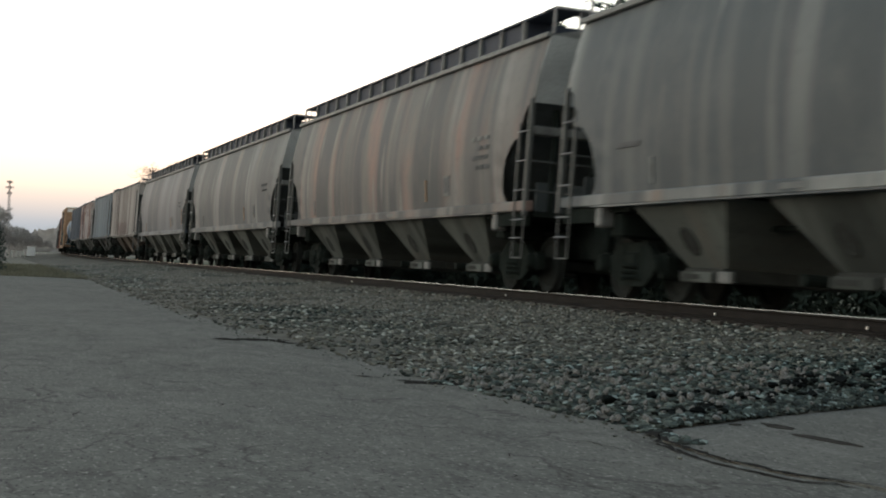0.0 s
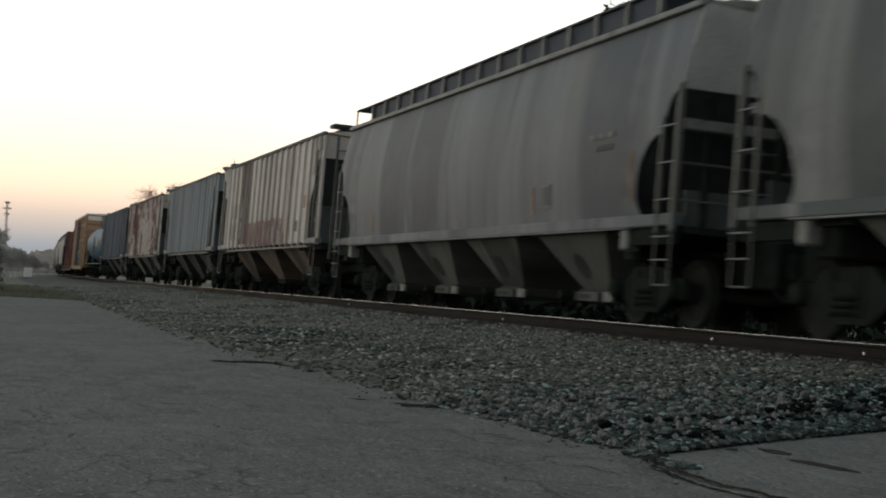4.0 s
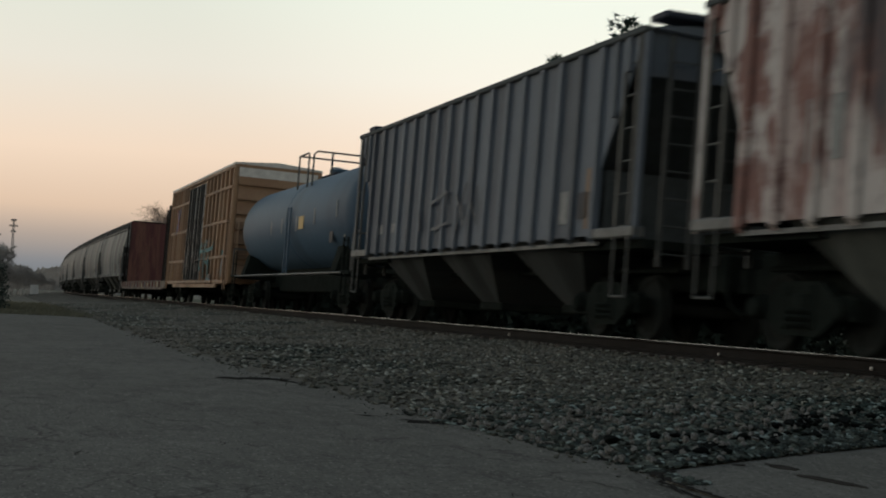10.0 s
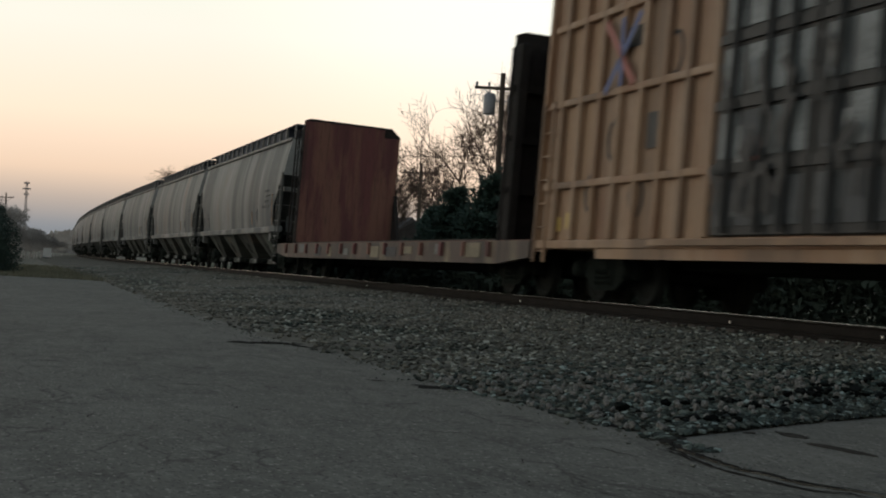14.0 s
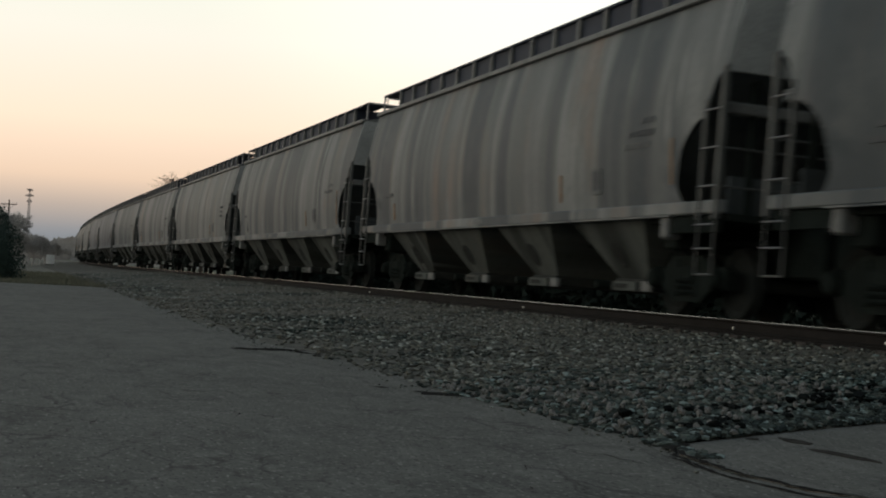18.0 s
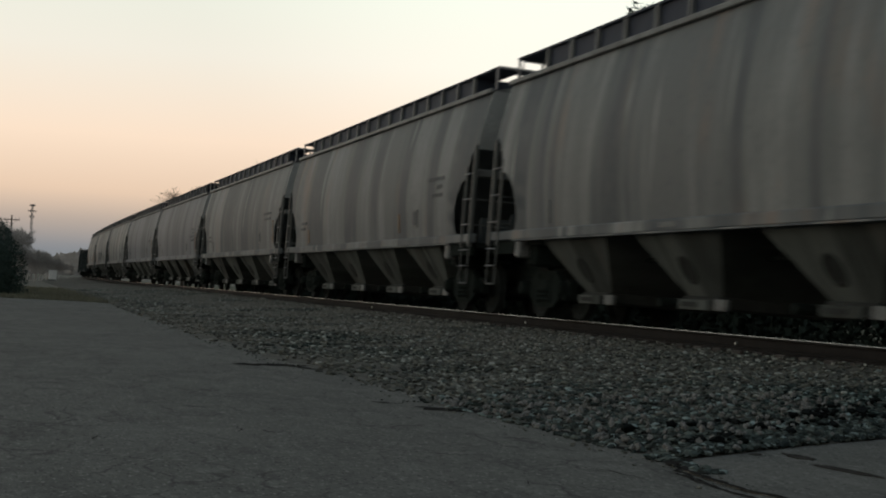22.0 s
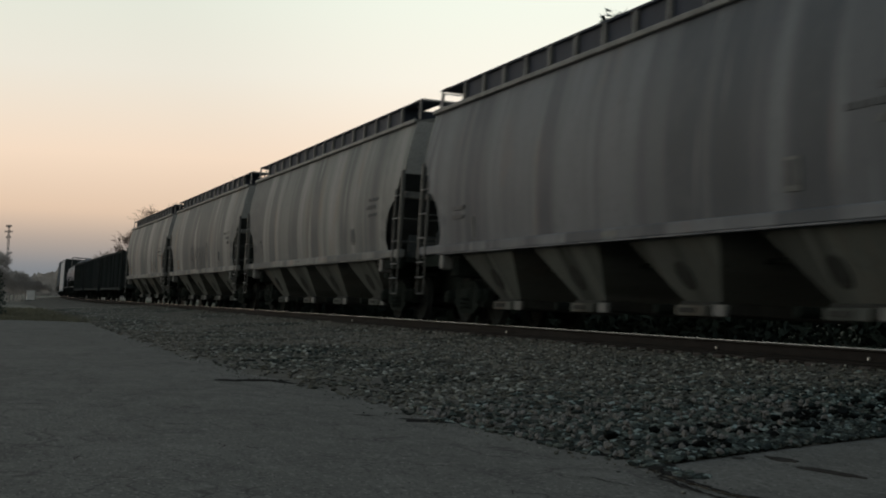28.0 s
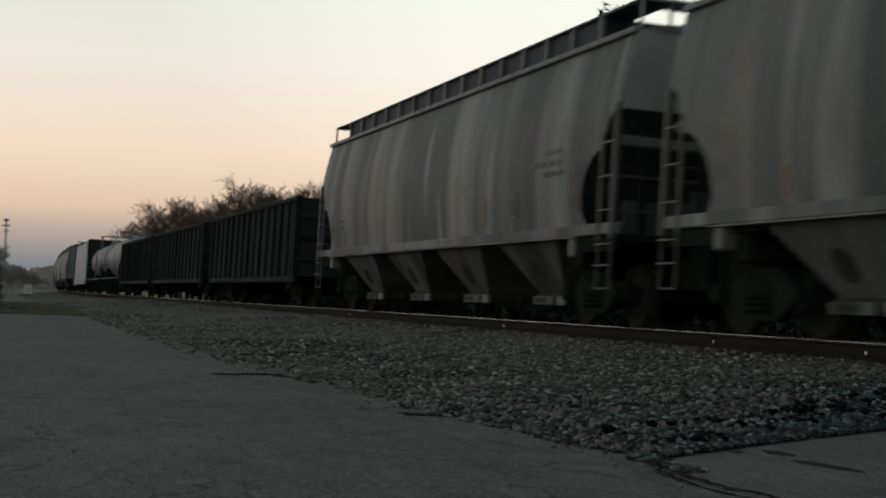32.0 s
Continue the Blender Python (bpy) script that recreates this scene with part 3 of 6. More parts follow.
    for sy in SIDES:
        part("end_sheet", Shape().loft([[(-1.36, y, 4.16), (1.36, y, 4.16), (1.47, y, 3.68), (1.56, y, 3.04), (-1.56, y, 3.04), (-1.47, y, 3.68)] for y in (sy * L, sy * (L - 0.03))]), LIT_END_PAINT, car, "upper end sheet, its grey lightened to offset shade")
        part("end_coaming", Shape().box(-1.20, 1.20, sy * (L - 1.50), sy * (L - 1.46), 4.24, 4.60), HATCH, car)
        part("cross_walk", Shape().box(-1.30, 1.30, sy * (L - 0.55), sy * (L + 0.01), 4.605, 4.645), STEEL, car, "pale grating across the end of the roof")
        part("walk_handrail", Shape().path([(-0.8, sy * (L - 0.05), 4.63), (-0.8, sy * (L - 0.05), 4.80), (0.8, sy * (L - 0.05), 4.80), (0.8, sy * (L - 0.05), 4.63)], 0.013), STEEL, car)
        part("slope_sheet", Shape().loft([[(-1.53, sy * (L - 0.06), 3.06), (1.53, sy * (L - 0.06), 3.06)], [(-1.56, sy * (L - 0.75), 2.5), (1.56, sy * (L - 0.75), 2.5)], [(-1.45, sy * (L - 2.0), 1.45), (1.45, sy * (L - 2.0), 1.45)], [(-1.45, sy * (L - 2.25), 1.30), (1.45, sy * (L - 2.25), 1.30)]], False), SHADE_END, car, "sloping end sheet, dark colour standing in for shade")
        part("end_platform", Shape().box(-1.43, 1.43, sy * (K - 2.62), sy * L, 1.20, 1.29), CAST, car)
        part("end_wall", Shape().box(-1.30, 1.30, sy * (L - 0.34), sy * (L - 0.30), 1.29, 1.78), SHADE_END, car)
        for x in (-1.1, 1.1):
            part("end_brace", Shape().rod((x, sy * (L - 0.15), 1.28), (x, sy * (L - 0.2), 3.05), 0.05), CAST, car)
        part("end_shelf", Shape().box(-1.5, 1.5, sy * (L - 0.30), sy * (L - 0.10), 2.53, 2.68, 0.02), SILL, car, "grey shelf across the car's end")
        for z in (1.62, 2.10):
            part("end_crossbar", Shape().rod((-1.5, sy * (L - 0.10), z), (1.5, sy * (L - 0.10), z), 0.016), LADDER, car)
        part("centre_sill_end", Shape().box(-0.32, 0.32, sy * (K - 2.6), sy * (K + 0.1), 0.57, 1.195, 0.03), CAST, car)
        part("body_bolster", Shape().box(-1.36, 1.36, sy * (K - 2.25), sy * (K - 1.85), 0.86, 1.28, 0.03), CAST, car)
        bogie(car, sy * (K - 2.05))
    part("brake_wheel", Shape().lathe([(0.24, 0), (0.28, 0.015), (0.28, 0.03), (0.24, 0.045)], "y", (0.7, L - 0.05, 2.5), 18), CAST, car)
    part("brake_cylinder", Shape().lathe([(0.16, -0.35), (0.18, -0.3), (0.18, 0.3), (0.16, 0.35)], "y", (0.35, -L + 2.9, 1.0), 14), CAST, car)
    bays, pitch = 4, (2 * K - 4.5) / 4
    for i in range(bays):
        y = -K + 2.25 + pitch * (i + 0.5)
        h = pitch / 2 - 0.46
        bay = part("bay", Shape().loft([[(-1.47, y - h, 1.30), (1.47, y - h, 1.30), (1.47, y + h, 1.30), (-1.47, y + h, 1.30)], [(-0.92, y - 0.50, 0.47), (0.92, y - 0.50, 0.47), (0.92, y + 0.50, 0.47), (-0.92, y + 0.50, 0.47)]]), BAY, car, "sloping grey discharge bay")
        port = lambda r, out: [(-0.92 - 0.66 * (z - 0.47) - out, y + 0.12 + r * 1.05 * math.cos(k * 0.449), z) for k in range(14) for z in [0.80 + r * math.sin(k * 0.449)]]
        part("vibrator_bracket", Shape().loft([port(0.185, -0.02), port(0.185, 0.016), port(0.15, 0.022), port(0.13, 0.004)]), GATE, bay, "dark round port on the bay")
        gate = part("outlet_gate", Shape().box(-0.98, 0.98, y - 0.54, y + 0.54, 0.30, 0.47, 0.02), GATE, car)
        part("gate_frame", Shape().box(-1.04, -0.98, y - 0.30, y + 0.56, 0.28, 0.42, 0.01), BAY, gate, "worn grey gate frame")
        part("gate_slot", Shape().box(-1.055, -1.04, y + 0.0, y + 0.42, 0.32, 0.385), GATE, gate)
        part("gate_label", Shape().box(-1.06, -1.0, y - 0.84, y - 0.52, 0.28, 0.43, 0.01), FADED, gate, "pale gate end plate")
        part("gate_pinion", Shape().rod((-1.12, y + 0.98, 0.36), (-0.5, y + 0.98, 0.36), 0.07, 10), CAST, gate)
    part("train_line", Shape().rod((-0.6, -L + 0.4, 1.0), (-0.6, L - 0.4, 1.0), 0.04), CAST, car)
    couplers(car, length / 2 - 0.5)
    return car, L


def stencil(car, x, y, z, w, h, mat, label=""):
    """A flat patch of paint on a car's near side, w long and h high."""
    return part("marking", Shape().box(x - 0.004, x + 0.004, y - w / 2, y + w / 2, z - h / 2, z + h / 2), mat, car, label)


def spray(car, x, strokes, mat, width, label=""):
    """Sprayed strokes on a car's near side: polylines of (along, up)."""
    for line in strokes:
        rings = []
        for k, (a, b) in enumerate(line):
            (p, q), (u, w) = line[max(0, k - 1)], line[min(len(line) - 1, k + 1)]
            n = math.hypot(u - p, w - q) or 1
            dy, dz = -(w - q) / n * width / 2, (u - p) / n * width / 2
            rings.append([(x - 0.006, a + dy, b + dz), (x - 0.006, a - dy, b - dz), (x + 0.002, a - dy, b - dz), (x + 0.002, a + dy, b + dz)])
        s = Shape().loft(rings)
        part("graffiti", s, mat, car, label)


def hopper_mark(car, y, z, w, h, mat, label=""):
    """A patch of paint that follows the bulge of a hopper's near side."""
    n = max(2, int(h / 0.12) + 1)
    rows = [z - h / 2 + h * i / (n - 1) for i in range(n)]
    ring = lambda yy: [(-sheet_x(k) - 0.016, yy, k) for k in rows] + [(-sheet_x(k) + 0.004, yy, k) for k in reversed(rows)]
    return part("marking", Shape().loft([ring(y - w / 2), ring(y + w / 2)]), mat, car, label)


def mark_hopper(car, L, seed):
    """Stencil lines, reflector stripes and panels on the near side, different from car to car."""
    r = random.Random(seed)
    e = -L + 1.6
    for k in range(r.choice((2, 3, 3, 4))):
        a, wide = e + 0.35 + r.uniform(0, 0.2), r.uniform(0.7, 1.2)
        tone = FADED_DARK if r.random() < 0.6 else FADED
        for i in range(r.choice((2, 3, 4))):
            w = wide / 4 * r.uniform(0.55, 0.9)
            hopper_mark(car, a + i * wide / 3.4 + w / 2, 2.62 - 0.17 * k, w, 0.075, tone)
    y = e + 2.6 + r.uniform(-0.3, 0.3)
    hopper_mark(car, y, 1.85, 0.36, 0.38, FADED, "pale border of a stencil panel")
    panel = hopper_mark(car, y, 1.86, 0.27, 0.28, FADED_DARK, "small dark consolidated stencil panel")
    panel.location.x = -0.004
    if r.random() < 0.7:
        hopper_mark(car, e + 3.9 + r.uniform(-0.5, 0.5), 1.80, 0.075, 0.42, ORANGE, "faded orange reflective stripe")
    hopper_mark(car, L - 3.0 + r.uniform(-0.4, 0.4), 1.72, 0.09, 0.36, ORANGE if r.random() < 0.5 else FADED)
    for sy, chance in ((-1, 0.45), (1, 0.25)):
        if r.random() < chance:
            hopper_mark(car, sy * (L - 1.42), 2.0, 0.055, r.uniform(0.6, 1.0), ORANGE, "faded orange stripe beside the cut-out")
    for k in range(r.choice((0, 1, 2))):
        hopper_mark(car, L - 2.4 + r.uniform(-0.1, 0.1), 2.1 - 0.16 * k, r.uniform(0.4, 0.7), 0.07, FADED_DARK)
    stencil(car, -1.592, r.uniform(-3, 3), 1.37, 0.5, 0.07, FADED)


def ribbed_hopper(length, paint, name_label, ribs=17, rib_mat=None, cut=1.55, knee=2.55, bays=None):
    """Older covered hopper with posts up its straight sides, three bays and diagonal cut-away ends."""
    car = thing("ribbed_hopper", name_label, "railway car", "ribbed hoppers")
    L = length / 2 - 0.35
    out = [(-L + 0.12, 4.24), (-L + cut, knee), (-L + cut, 1.44), (L - cut, 1.44), (L - cut, knee), (L - 0.12, 4.24)]
    rib_mat = rib_mat or paint
    for sx in SIDES:
        part("side_sheet", Shape().plate(out, "x", sx * 1.50, sx * 1.53), paint, car)
        part("side_sill", Shape().box(sx * 1.46, sx * 1.50, -L + cut, L - cut, 1.30, 1.36), SILL, car, "pale sill angle under the side")
        part("top_rail", Shape().box(sx * 1.46, sx * 1.60, -L, L, 4.20, 4.30, 0.02), SHADE_END, car)
        for a, b in ((-L, -L + cut + 0.1), (L - cut - 0.1, L)):
            part("sill_end", Shape().box(sx * 1.40, sx * 1.585, a, b, 1.38, 1.53, 0.02), SILL, car)
        pitch = (2 * L - 2 * cut - 0.2) / (ribs - 1)
        for i in range(ribs):
            y = -L + cut + 0.1 + i * pitch
            rib = Shape().plate([(y - 0.075, 1.40), (y + 0.075, 1.40), (y + 0.075, 4.20), (y - 0.075, 4.20)], "x", sx * 1.52, sx * 1.60)
            rib.add([(sx * 1.60, y - 0.075, 1.40), (sx * 1.60, y + 0.075, 1.40), (sx * 1.535, y + 0.085, 1.33), (sx * 1.535, y - 0.085, 1.33)], [(0, 1, 2, 3)])
            part("side_post", rib, rib_mat, car)
        short = [0.40, 0.80]
        for sy in SIDES:
            for k in short:
                y = L - cut + k
                low = knee + (4.24 - knee) * k / (cut - 0.12)
                part("short_post", Shape().box(sx * 1.52, sx * 1.59, sy * y - 0.06, sy * y + 0.06, low + 0.12, 4.20), rib_mat, car)
            part("corner_post", Shape().box(sx * 1.47, sx * 1.56, sy * (L - 0.11), sy * L, 1.36, 4.22, 0.02), paint, car)
            ladder(car, sx * 1.55, sy * (L - 0.42), 1.36, 4.2, 0.44, None, 0 if sx > 0 else 180, 0.46)
            part("stirrup", Shape().path([(sx * 1.55, sy * (L - 0.18), 1.38), (sx * 1.55, sy * (L - 0.18), 0.56), (sx * 1.55, sy * (L - 0.64), 0.56), (sx * 1.55, sy * (L - 0.64), 1.38)], 0.017), LADDER, car, "bent steel stirrup under the corner")
    part("roof", Shape().loft([[(-1.55, y, 4.27), (-0.9, y, 4.36), (0, y, 4.40), (0.9, y, 4.36), (1.55, y, 4.27), (0, y, 4.2)] for y in (-L, L)]), paint, car)
    part("running_board", Shape().box(-0.9, -0.55, -L - 0.05, L + 0.05, 4.48, 4.52).box(0.55, 0.9, -L - 0.05, L + 0.05, 4.48, 4.52), HATCH, car)
    hatch = Shape().lathe([(0.38, 0), (0.40, 0.06), (0.30, 0.12), (0.0, 0.14)], "z", n=16).mesh("hatch", HATCH, True)
    for i in range(8):
        part("roof_hatch", hatch, None, car).location = (0, -L + 1.6 + i * (2 * L - 3.2) / 7, 4.38)
    for sy in SIDES:
        part("end_sheet", Shape().box(-1.5, 1.5, sy * (L - 0.16), sy * (L - 0.12), 3.62, 4.26), paint, car)
        part("end_walk", Shape().box(-1.35, 1.35, sy * (L - 0.42), sy * (L + 0.12), 4.42, 4.52, 0.02), HATCH, car, "dark grating over the roof's end")
        part("slope_sheet", Shape().loft([[(-1.5, sy * (L - 0.14), 3.66), (1.5, sy * (L - 0.14), 3.66)], [(-1.5, sy * (L - 2.7), 1.35), (1.5, sy * (L - 2.7), 1.35)]], False), SHADE_END, car, "sloping end sheet, dark colour standing in for shade")
        # Dark like the slope sheet: shade of the cut-away painted on.
        part("end_panel", Shape().box(-1.44, 1.44, sy * (L - cut), sy * (L - cut + 0.04), 1.44, knee), SHADE_END, car, "panel inside the cut-away end, shade put into its dark colour")
        part("end_platform", Shape().box(-1.395, 1.395, sy * (L - 2.7), sy * L, 1.24, 1.36), CAST, car)
        ladder(car, -0.95, sy * (L + 0.01), 1.0, 4.2, 0.45, None, 90 * sy)
        part("centre_sill_end", Shape().box(-0.32, 0.32, sy * (L - 2.6), sy * (L + 0.4), 0.72, 1.24, 0.03), CAST, car)
        bogie(car, sy * (L - 1.85))
    part("brake_wheel", Shape().lathe([(0.24, 0), (0.28, 0.015), (0.28, 0.03), (0.24, 0.045)], "y", (0.6, -L - 0.05, 2.9), 18), CAST, car)
    pitch = (2 * L - 3.3) / 3
    for i in range(3):
        y, h = -L + 1.65 + pitch * (i + 0.5), pitch / 2 - 0.46
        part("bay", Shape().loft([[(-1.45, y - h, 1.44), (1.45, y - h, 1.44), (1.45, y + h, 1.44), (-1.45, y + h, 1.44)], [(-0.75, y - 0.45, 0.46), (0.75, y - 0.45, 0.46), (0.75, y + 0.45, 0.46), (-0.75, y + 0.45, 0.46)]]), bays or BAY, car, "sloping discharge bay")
        part("outlet_gate", Shape().box(-0.75, 0.75, y - 0.6, y + 0.6, 0.32, 0.46, 0.02), CAST, car)
    part("train_line", Shape().rod((-0.6, -L + 0.4, 1.0), (-0.6, L - 0.4, 1.0), 0.04), CAST, car)
    couplers(car, L + 0.30)
    return car, L


def tank_car(length, paint, label, walk_rail=True, bands=0, r=1.41, cz=2.66, mid=0.0):
    car = thing("tank_car", label, "railway car", "tank cars")
    L = length / 2 - 0.75
    prof = [(0.02, -L), (r * 0.36, -L + 0.05), (r * 0.65, -L + 0.18), (r * 0.86, -L + 0.38), (r * 0.967, -L + 0.62), (r, -L + 0.9), (r, -0.05), (r + 0.012, -0.04), (r + 0.012, 0.04), (r, 0.05), (r, L - 0.9),
            (r * 0.967, L - 0.62), (r * 0.86, L - 0.38), (r * 0.65, L - 0.18), (r * 0.36, L - 0.05), (0.02, L)]
    part("tank", Shape().lathe(prof, "y", (0, 0, cz), 56), paint, car, "", True)
    for sx in SIDES:
        part("side_walk", Shape().box(sx * 1.25, sx * 1.52, -L + 0.4, L - 0.4, 1.01, 1.06, 0.015), SILL, car)
        for sy in SIDES:
            part("bolster_pad", Shape().plate([(0.2, 0.9), (1.45, 1.0), (1.25, 1.75), (0.2, 1.3)] if sx > 0 else [(-0.2, 0.9), (-1.45, 1.0), (-1.25, 1.75), (-0.2, 1.3)], "y", sy * (L - 1.9), sy * (L - 1.3)), CAST, car)
            ladder(car, sx * 1.48, sy * (L - 0.15), 0.5, 1.9, 0.45, CAST, 0 if sx > 0 else 180)
    for sy in SIDES:
        part("stub_sill", Shape().box(-0.35, 0.35, sy * (L - 3.2), sy * (L + 0.45), 0.72, 1.22, 0.03), CAST, car)
        part("end_platform", Shape().box(-1.5, 1.5, sy * (L - 0.3), sy * (L + 0.42), 1.0, 1.08), CAST, car)
        part("end_rail", Shape().path([(-1.45, sy * (L + 0.4), 1.05), (-1.45, sy * (L + 0.4), 2.0), (1.45, sy * (L + 0.4), 2.0), (1.45, sy * (L + 0.4), 1.05)], 0.025), LADDER, car)
        bogie(car, sy * (L - 1.6))
    part("centre_sill", Shape().box(-0.40, 0.40, -L + 3.0, L - 3.0, 0.60, cz - r + 0.1, 0.03), CAST, car)
    part("manway", Shape().lathe([(0.34, 0), (0.34, 0.16), (0.37, 0.17), (0.37, 0.22), (0.15, 0.26)], "z", (0, mid, cz + r - 0.06), 20), paint, car, "", True)
    part("valve_bonnet", Shape().lathe([(0.22, 0), (0.22, 0.3), (0.12, 0.36)], "z", (0, mid + 0.75, cz + r - 0.05), 14), STEEL, car, "", True)
    if walk_rail:
        part("top_platform", Shape().box(-0.36, 0.40, mid - 0.75, mid + 1.35, cz + r + 0.00, cz + r + 0.03), HATCH, car)
        z, foot = cz + r + 0.60, cz + math.sqrt(r * r - 1) - 0.03
        part("railing", Shape().path([(-1, mid + 0.14, foot), (-1, mid + 0.14, z - 0.1), (-1, mid + 0.24, z), (-1, mid + 1.5, z), (1, mid + 1.5, z), (1, mid + 0.7, z), (1, mid + 0.6, z - 0.1), (1, mid + 0.6, foot)], 0.027), LADDER, car, "bent tube railing round the platform")
        part("railing", Shape().path([(-1, mid - 0.5, foot), (-1, mid - 0.5, z - 0.1), (-0.9, mid - 0.5, z), (0.9, mid - 0.5, z), (1, mid - 0.5, z - 0.1), (1, mid - 0.5, foot)], 0.027), LADDER, car)
        for x, y in ((-1, mid + 1.5), (1, mid + 1.5)):
            part("railing_post", Shape().rod((x, y, foot), (x, y, z), 0.027), LADDER, car)
        part("railing_post", Shape().rod((-0.45, mid - 0.5, cz + r - 0.1), (-0.45, mid - 0.5, z), 0.03), LADDER, car)
        ladder(car, -r - 0.06, mid + 0.10, 1.0, 3.0, 0.42, paint, 180)
    for i in range(bands):
        y = -L + 2.2 + i * (2 * L - 4.4) / max(1, bands - 1)
        part("tank_band", Shape().lathe([(r + 0.02, -0.06), (r + 0.03, 0), (r + 0.02, 0.06)], "y", (0, y, cz), 40), STENCIL_DARK, car)
    couplers(car, L + 0.25)
    return car, L


def tank_face(z, r=1.41, cz=2.66):
    return -math.sqrt(max(0.01, r * r - (z - cz) ** 2)) - 0.01


def box_car():
    car = thing("boxcar", "faded yellow high-cube boxcar with dark double doors and graffiti", "railway car")
    L, z0, z1 = 8.72, 0.80, 5.10
    part("body", Shape().box(-1.50, 1.50, -L, L, z0, z1, 0.03), BOX_YELLOW, car)
    part("roof", Shape().loft([[(-1.60, y, 5.12), (0, y, 5.24), (1.60, y, 5.12), (1.60, y, 5.05), (-1.60, y, 5.05)] for y in (-L, L)]), BOX_WHITE, car)
    for sx in SIDES:
        part("top_chord", Shape().box(sx * 1.48, sx * 1.59, -L, L, 4.94, 5.07, 0.02), BOX_YELLOW, car)
        part("bottom_chord", Shape().box(sx * 1.48, sx * 1.59, -L, L, 0.76, 0.90, 0.02), BOX_YELLOW, car)
        part("skirt", Shape().plate([(-6.25, 0.78), (-6.2, 0.62), (6.1, 0.62), (6.15, 0.78)], "x", sx * 1.50, sx * 1.57), BOX_YELLOW, car)
        post = Shape().box(-0.05, 0.05, -0.06, 0.06, 0.9, 4.95, 0.015).mesh("side_post", BOX_YELLOW)
        y = -L + 0.1
        for y in [-L + 0.06 + 0.94 * i for i in range(8)] + [2.78 + 0.73 * i for i in range(9)]:
            if y < -1.98 or y > 2.7:
                p = part("side_post", post, None, car)
                p.location = (sx * 1.545, min(y, L - 0.06), 0)
        for z in (1.75, 3.05, 4.28):
            for a, b in ((-L + 0.4, -2.0), (2.8, L - 0.3)):
                part("side_stiffener", Shape().box(sx * 1.50, sx * 1.585, a, b, z - 0.055, z + 0.055, 0.015), BOX_YELLOW, car)
        for k, (a, b) in enumerate(((-1.92, 0.34), (0.40, 2.66))):
            d = part("door", Shape().box(sx * 1.50, sx * 1.56, a, b, 0.92, 4.84, 0.02), BOX_DOOR, car, "dark plug door with grey panels")
            for i in range(4):
                w = (b - a - 0.16) / 4
                for z, h in ((1.32, 0.56), (2.14, 0.56), (2.92, 0.60), (3.84, 0.78), (4.54, 0.42)):
                    if sx < 0:
                        tone = FADED_DARK if z < 1.5 or (z < 2.5 and (i + k) % 3 == 0) else DOOR_PANEL
                        part("door_panel", Shape().box(-1.575, -1.558, a + 0.08 + i * w + 0.05, a + 0.08 + (i + 1) * w - 0.05, z - h / 2, z + h / 2, 0.008), tone, d)
            for y in (a + 0.45, a + 1.0, b - 0.45):
                part("lock_bar", Shape().rod((sx * 1.62, y, 0.95), (sx * 1.62, y, 4.78), 0.042).box(sx * 1.57, sx * 1.64, y - 0.1, y + 0.1, 2.45, 2.55), BOX_DOOR, d)
            part("door_rail", Shape().box(sx * 1.56, sx * 1.60, a, b, 3.28, 3.40).box(sx * 1.56, sx * 1.60, a, b, 4.26, 4.32).box(sx * 1.56, sx * 1.60, a, b, 2.46, 2.58).box(sx * 1.56, sx * 1.60, a, b, 1.68, 1.80), BOX_DOOR, d)
        part("door_track", Shape().box(sx * 1.56, sx * 1.66, -5.6, 4.2, 0.80, 0.88), BOX_YELLOW, car)
        for sy in SIDES:
            ladder(car, sx * 1.60, sy * (L - 0.36), 0.55, 3.1, 0.46, BOX_YELLOW, 0 if sx > 0 else 180)
    for sy in SIDES:
        part("end_band", Shape().box(-1.52, 1.52, sy * (L - 0.02), sy * (L + 0.03), 4.45, 4.95), BOX_WHITE, car, "whitish band across the end")
        for i in range(7):
            z = 1.15 + i * 0.53
            part("end_rib", Shape().plate([(sy * L, z - 0.03), (sy * (L + 0.10), z - 0.01), (sy * (L + 0.10), z + 0.05), (sy * L, z + 0.40)], "x", -1.42, 1.42), BOX_YELLOW, car)
        for x in (-1.49, 1.49):
            part("corner_post", Shape().box(x - 0.07, x + 0.07, sy * (L - 0.1), sy * (L + 0.05), 0.78, 4.96, 0.03), BOX_YELLOW, car)
        part("stub_sill", Shape().box(-0.35, 0.35, sy * (L - 3.0), sy * (L + 0.5), 0.66, 1.0, 0.03), CAST, car)
        part("crossover_platform", Shape().box(-1.3, 1.3, sy * (L + 0.1), sy * (L + 0.42), 0.98, 1.03), CAST, car)
        ladder(car, -1.1, sy * (L + 0.12), 0.9, 3.0, 0.42, BOX_YELLOW, 90 * sy)
        bogie(car, sy * (L - 1.85))
    part("brake_wheel", Shape().lathe([(0.24, 0), (0.28, 0.015), (0.28, 0.03), (0.24, 0.045)], "y", (0.7, -L - 0.2, 1.9), 18), CAST, car)
    part("centre_sill", Shape().box(-0.4, 0.4, -L + 3, L - 3, 0.55, 0.8, 0.03), CAST, car)
    couplers(car, L + 0.35)
    # paint on the near side
    x = -1.602
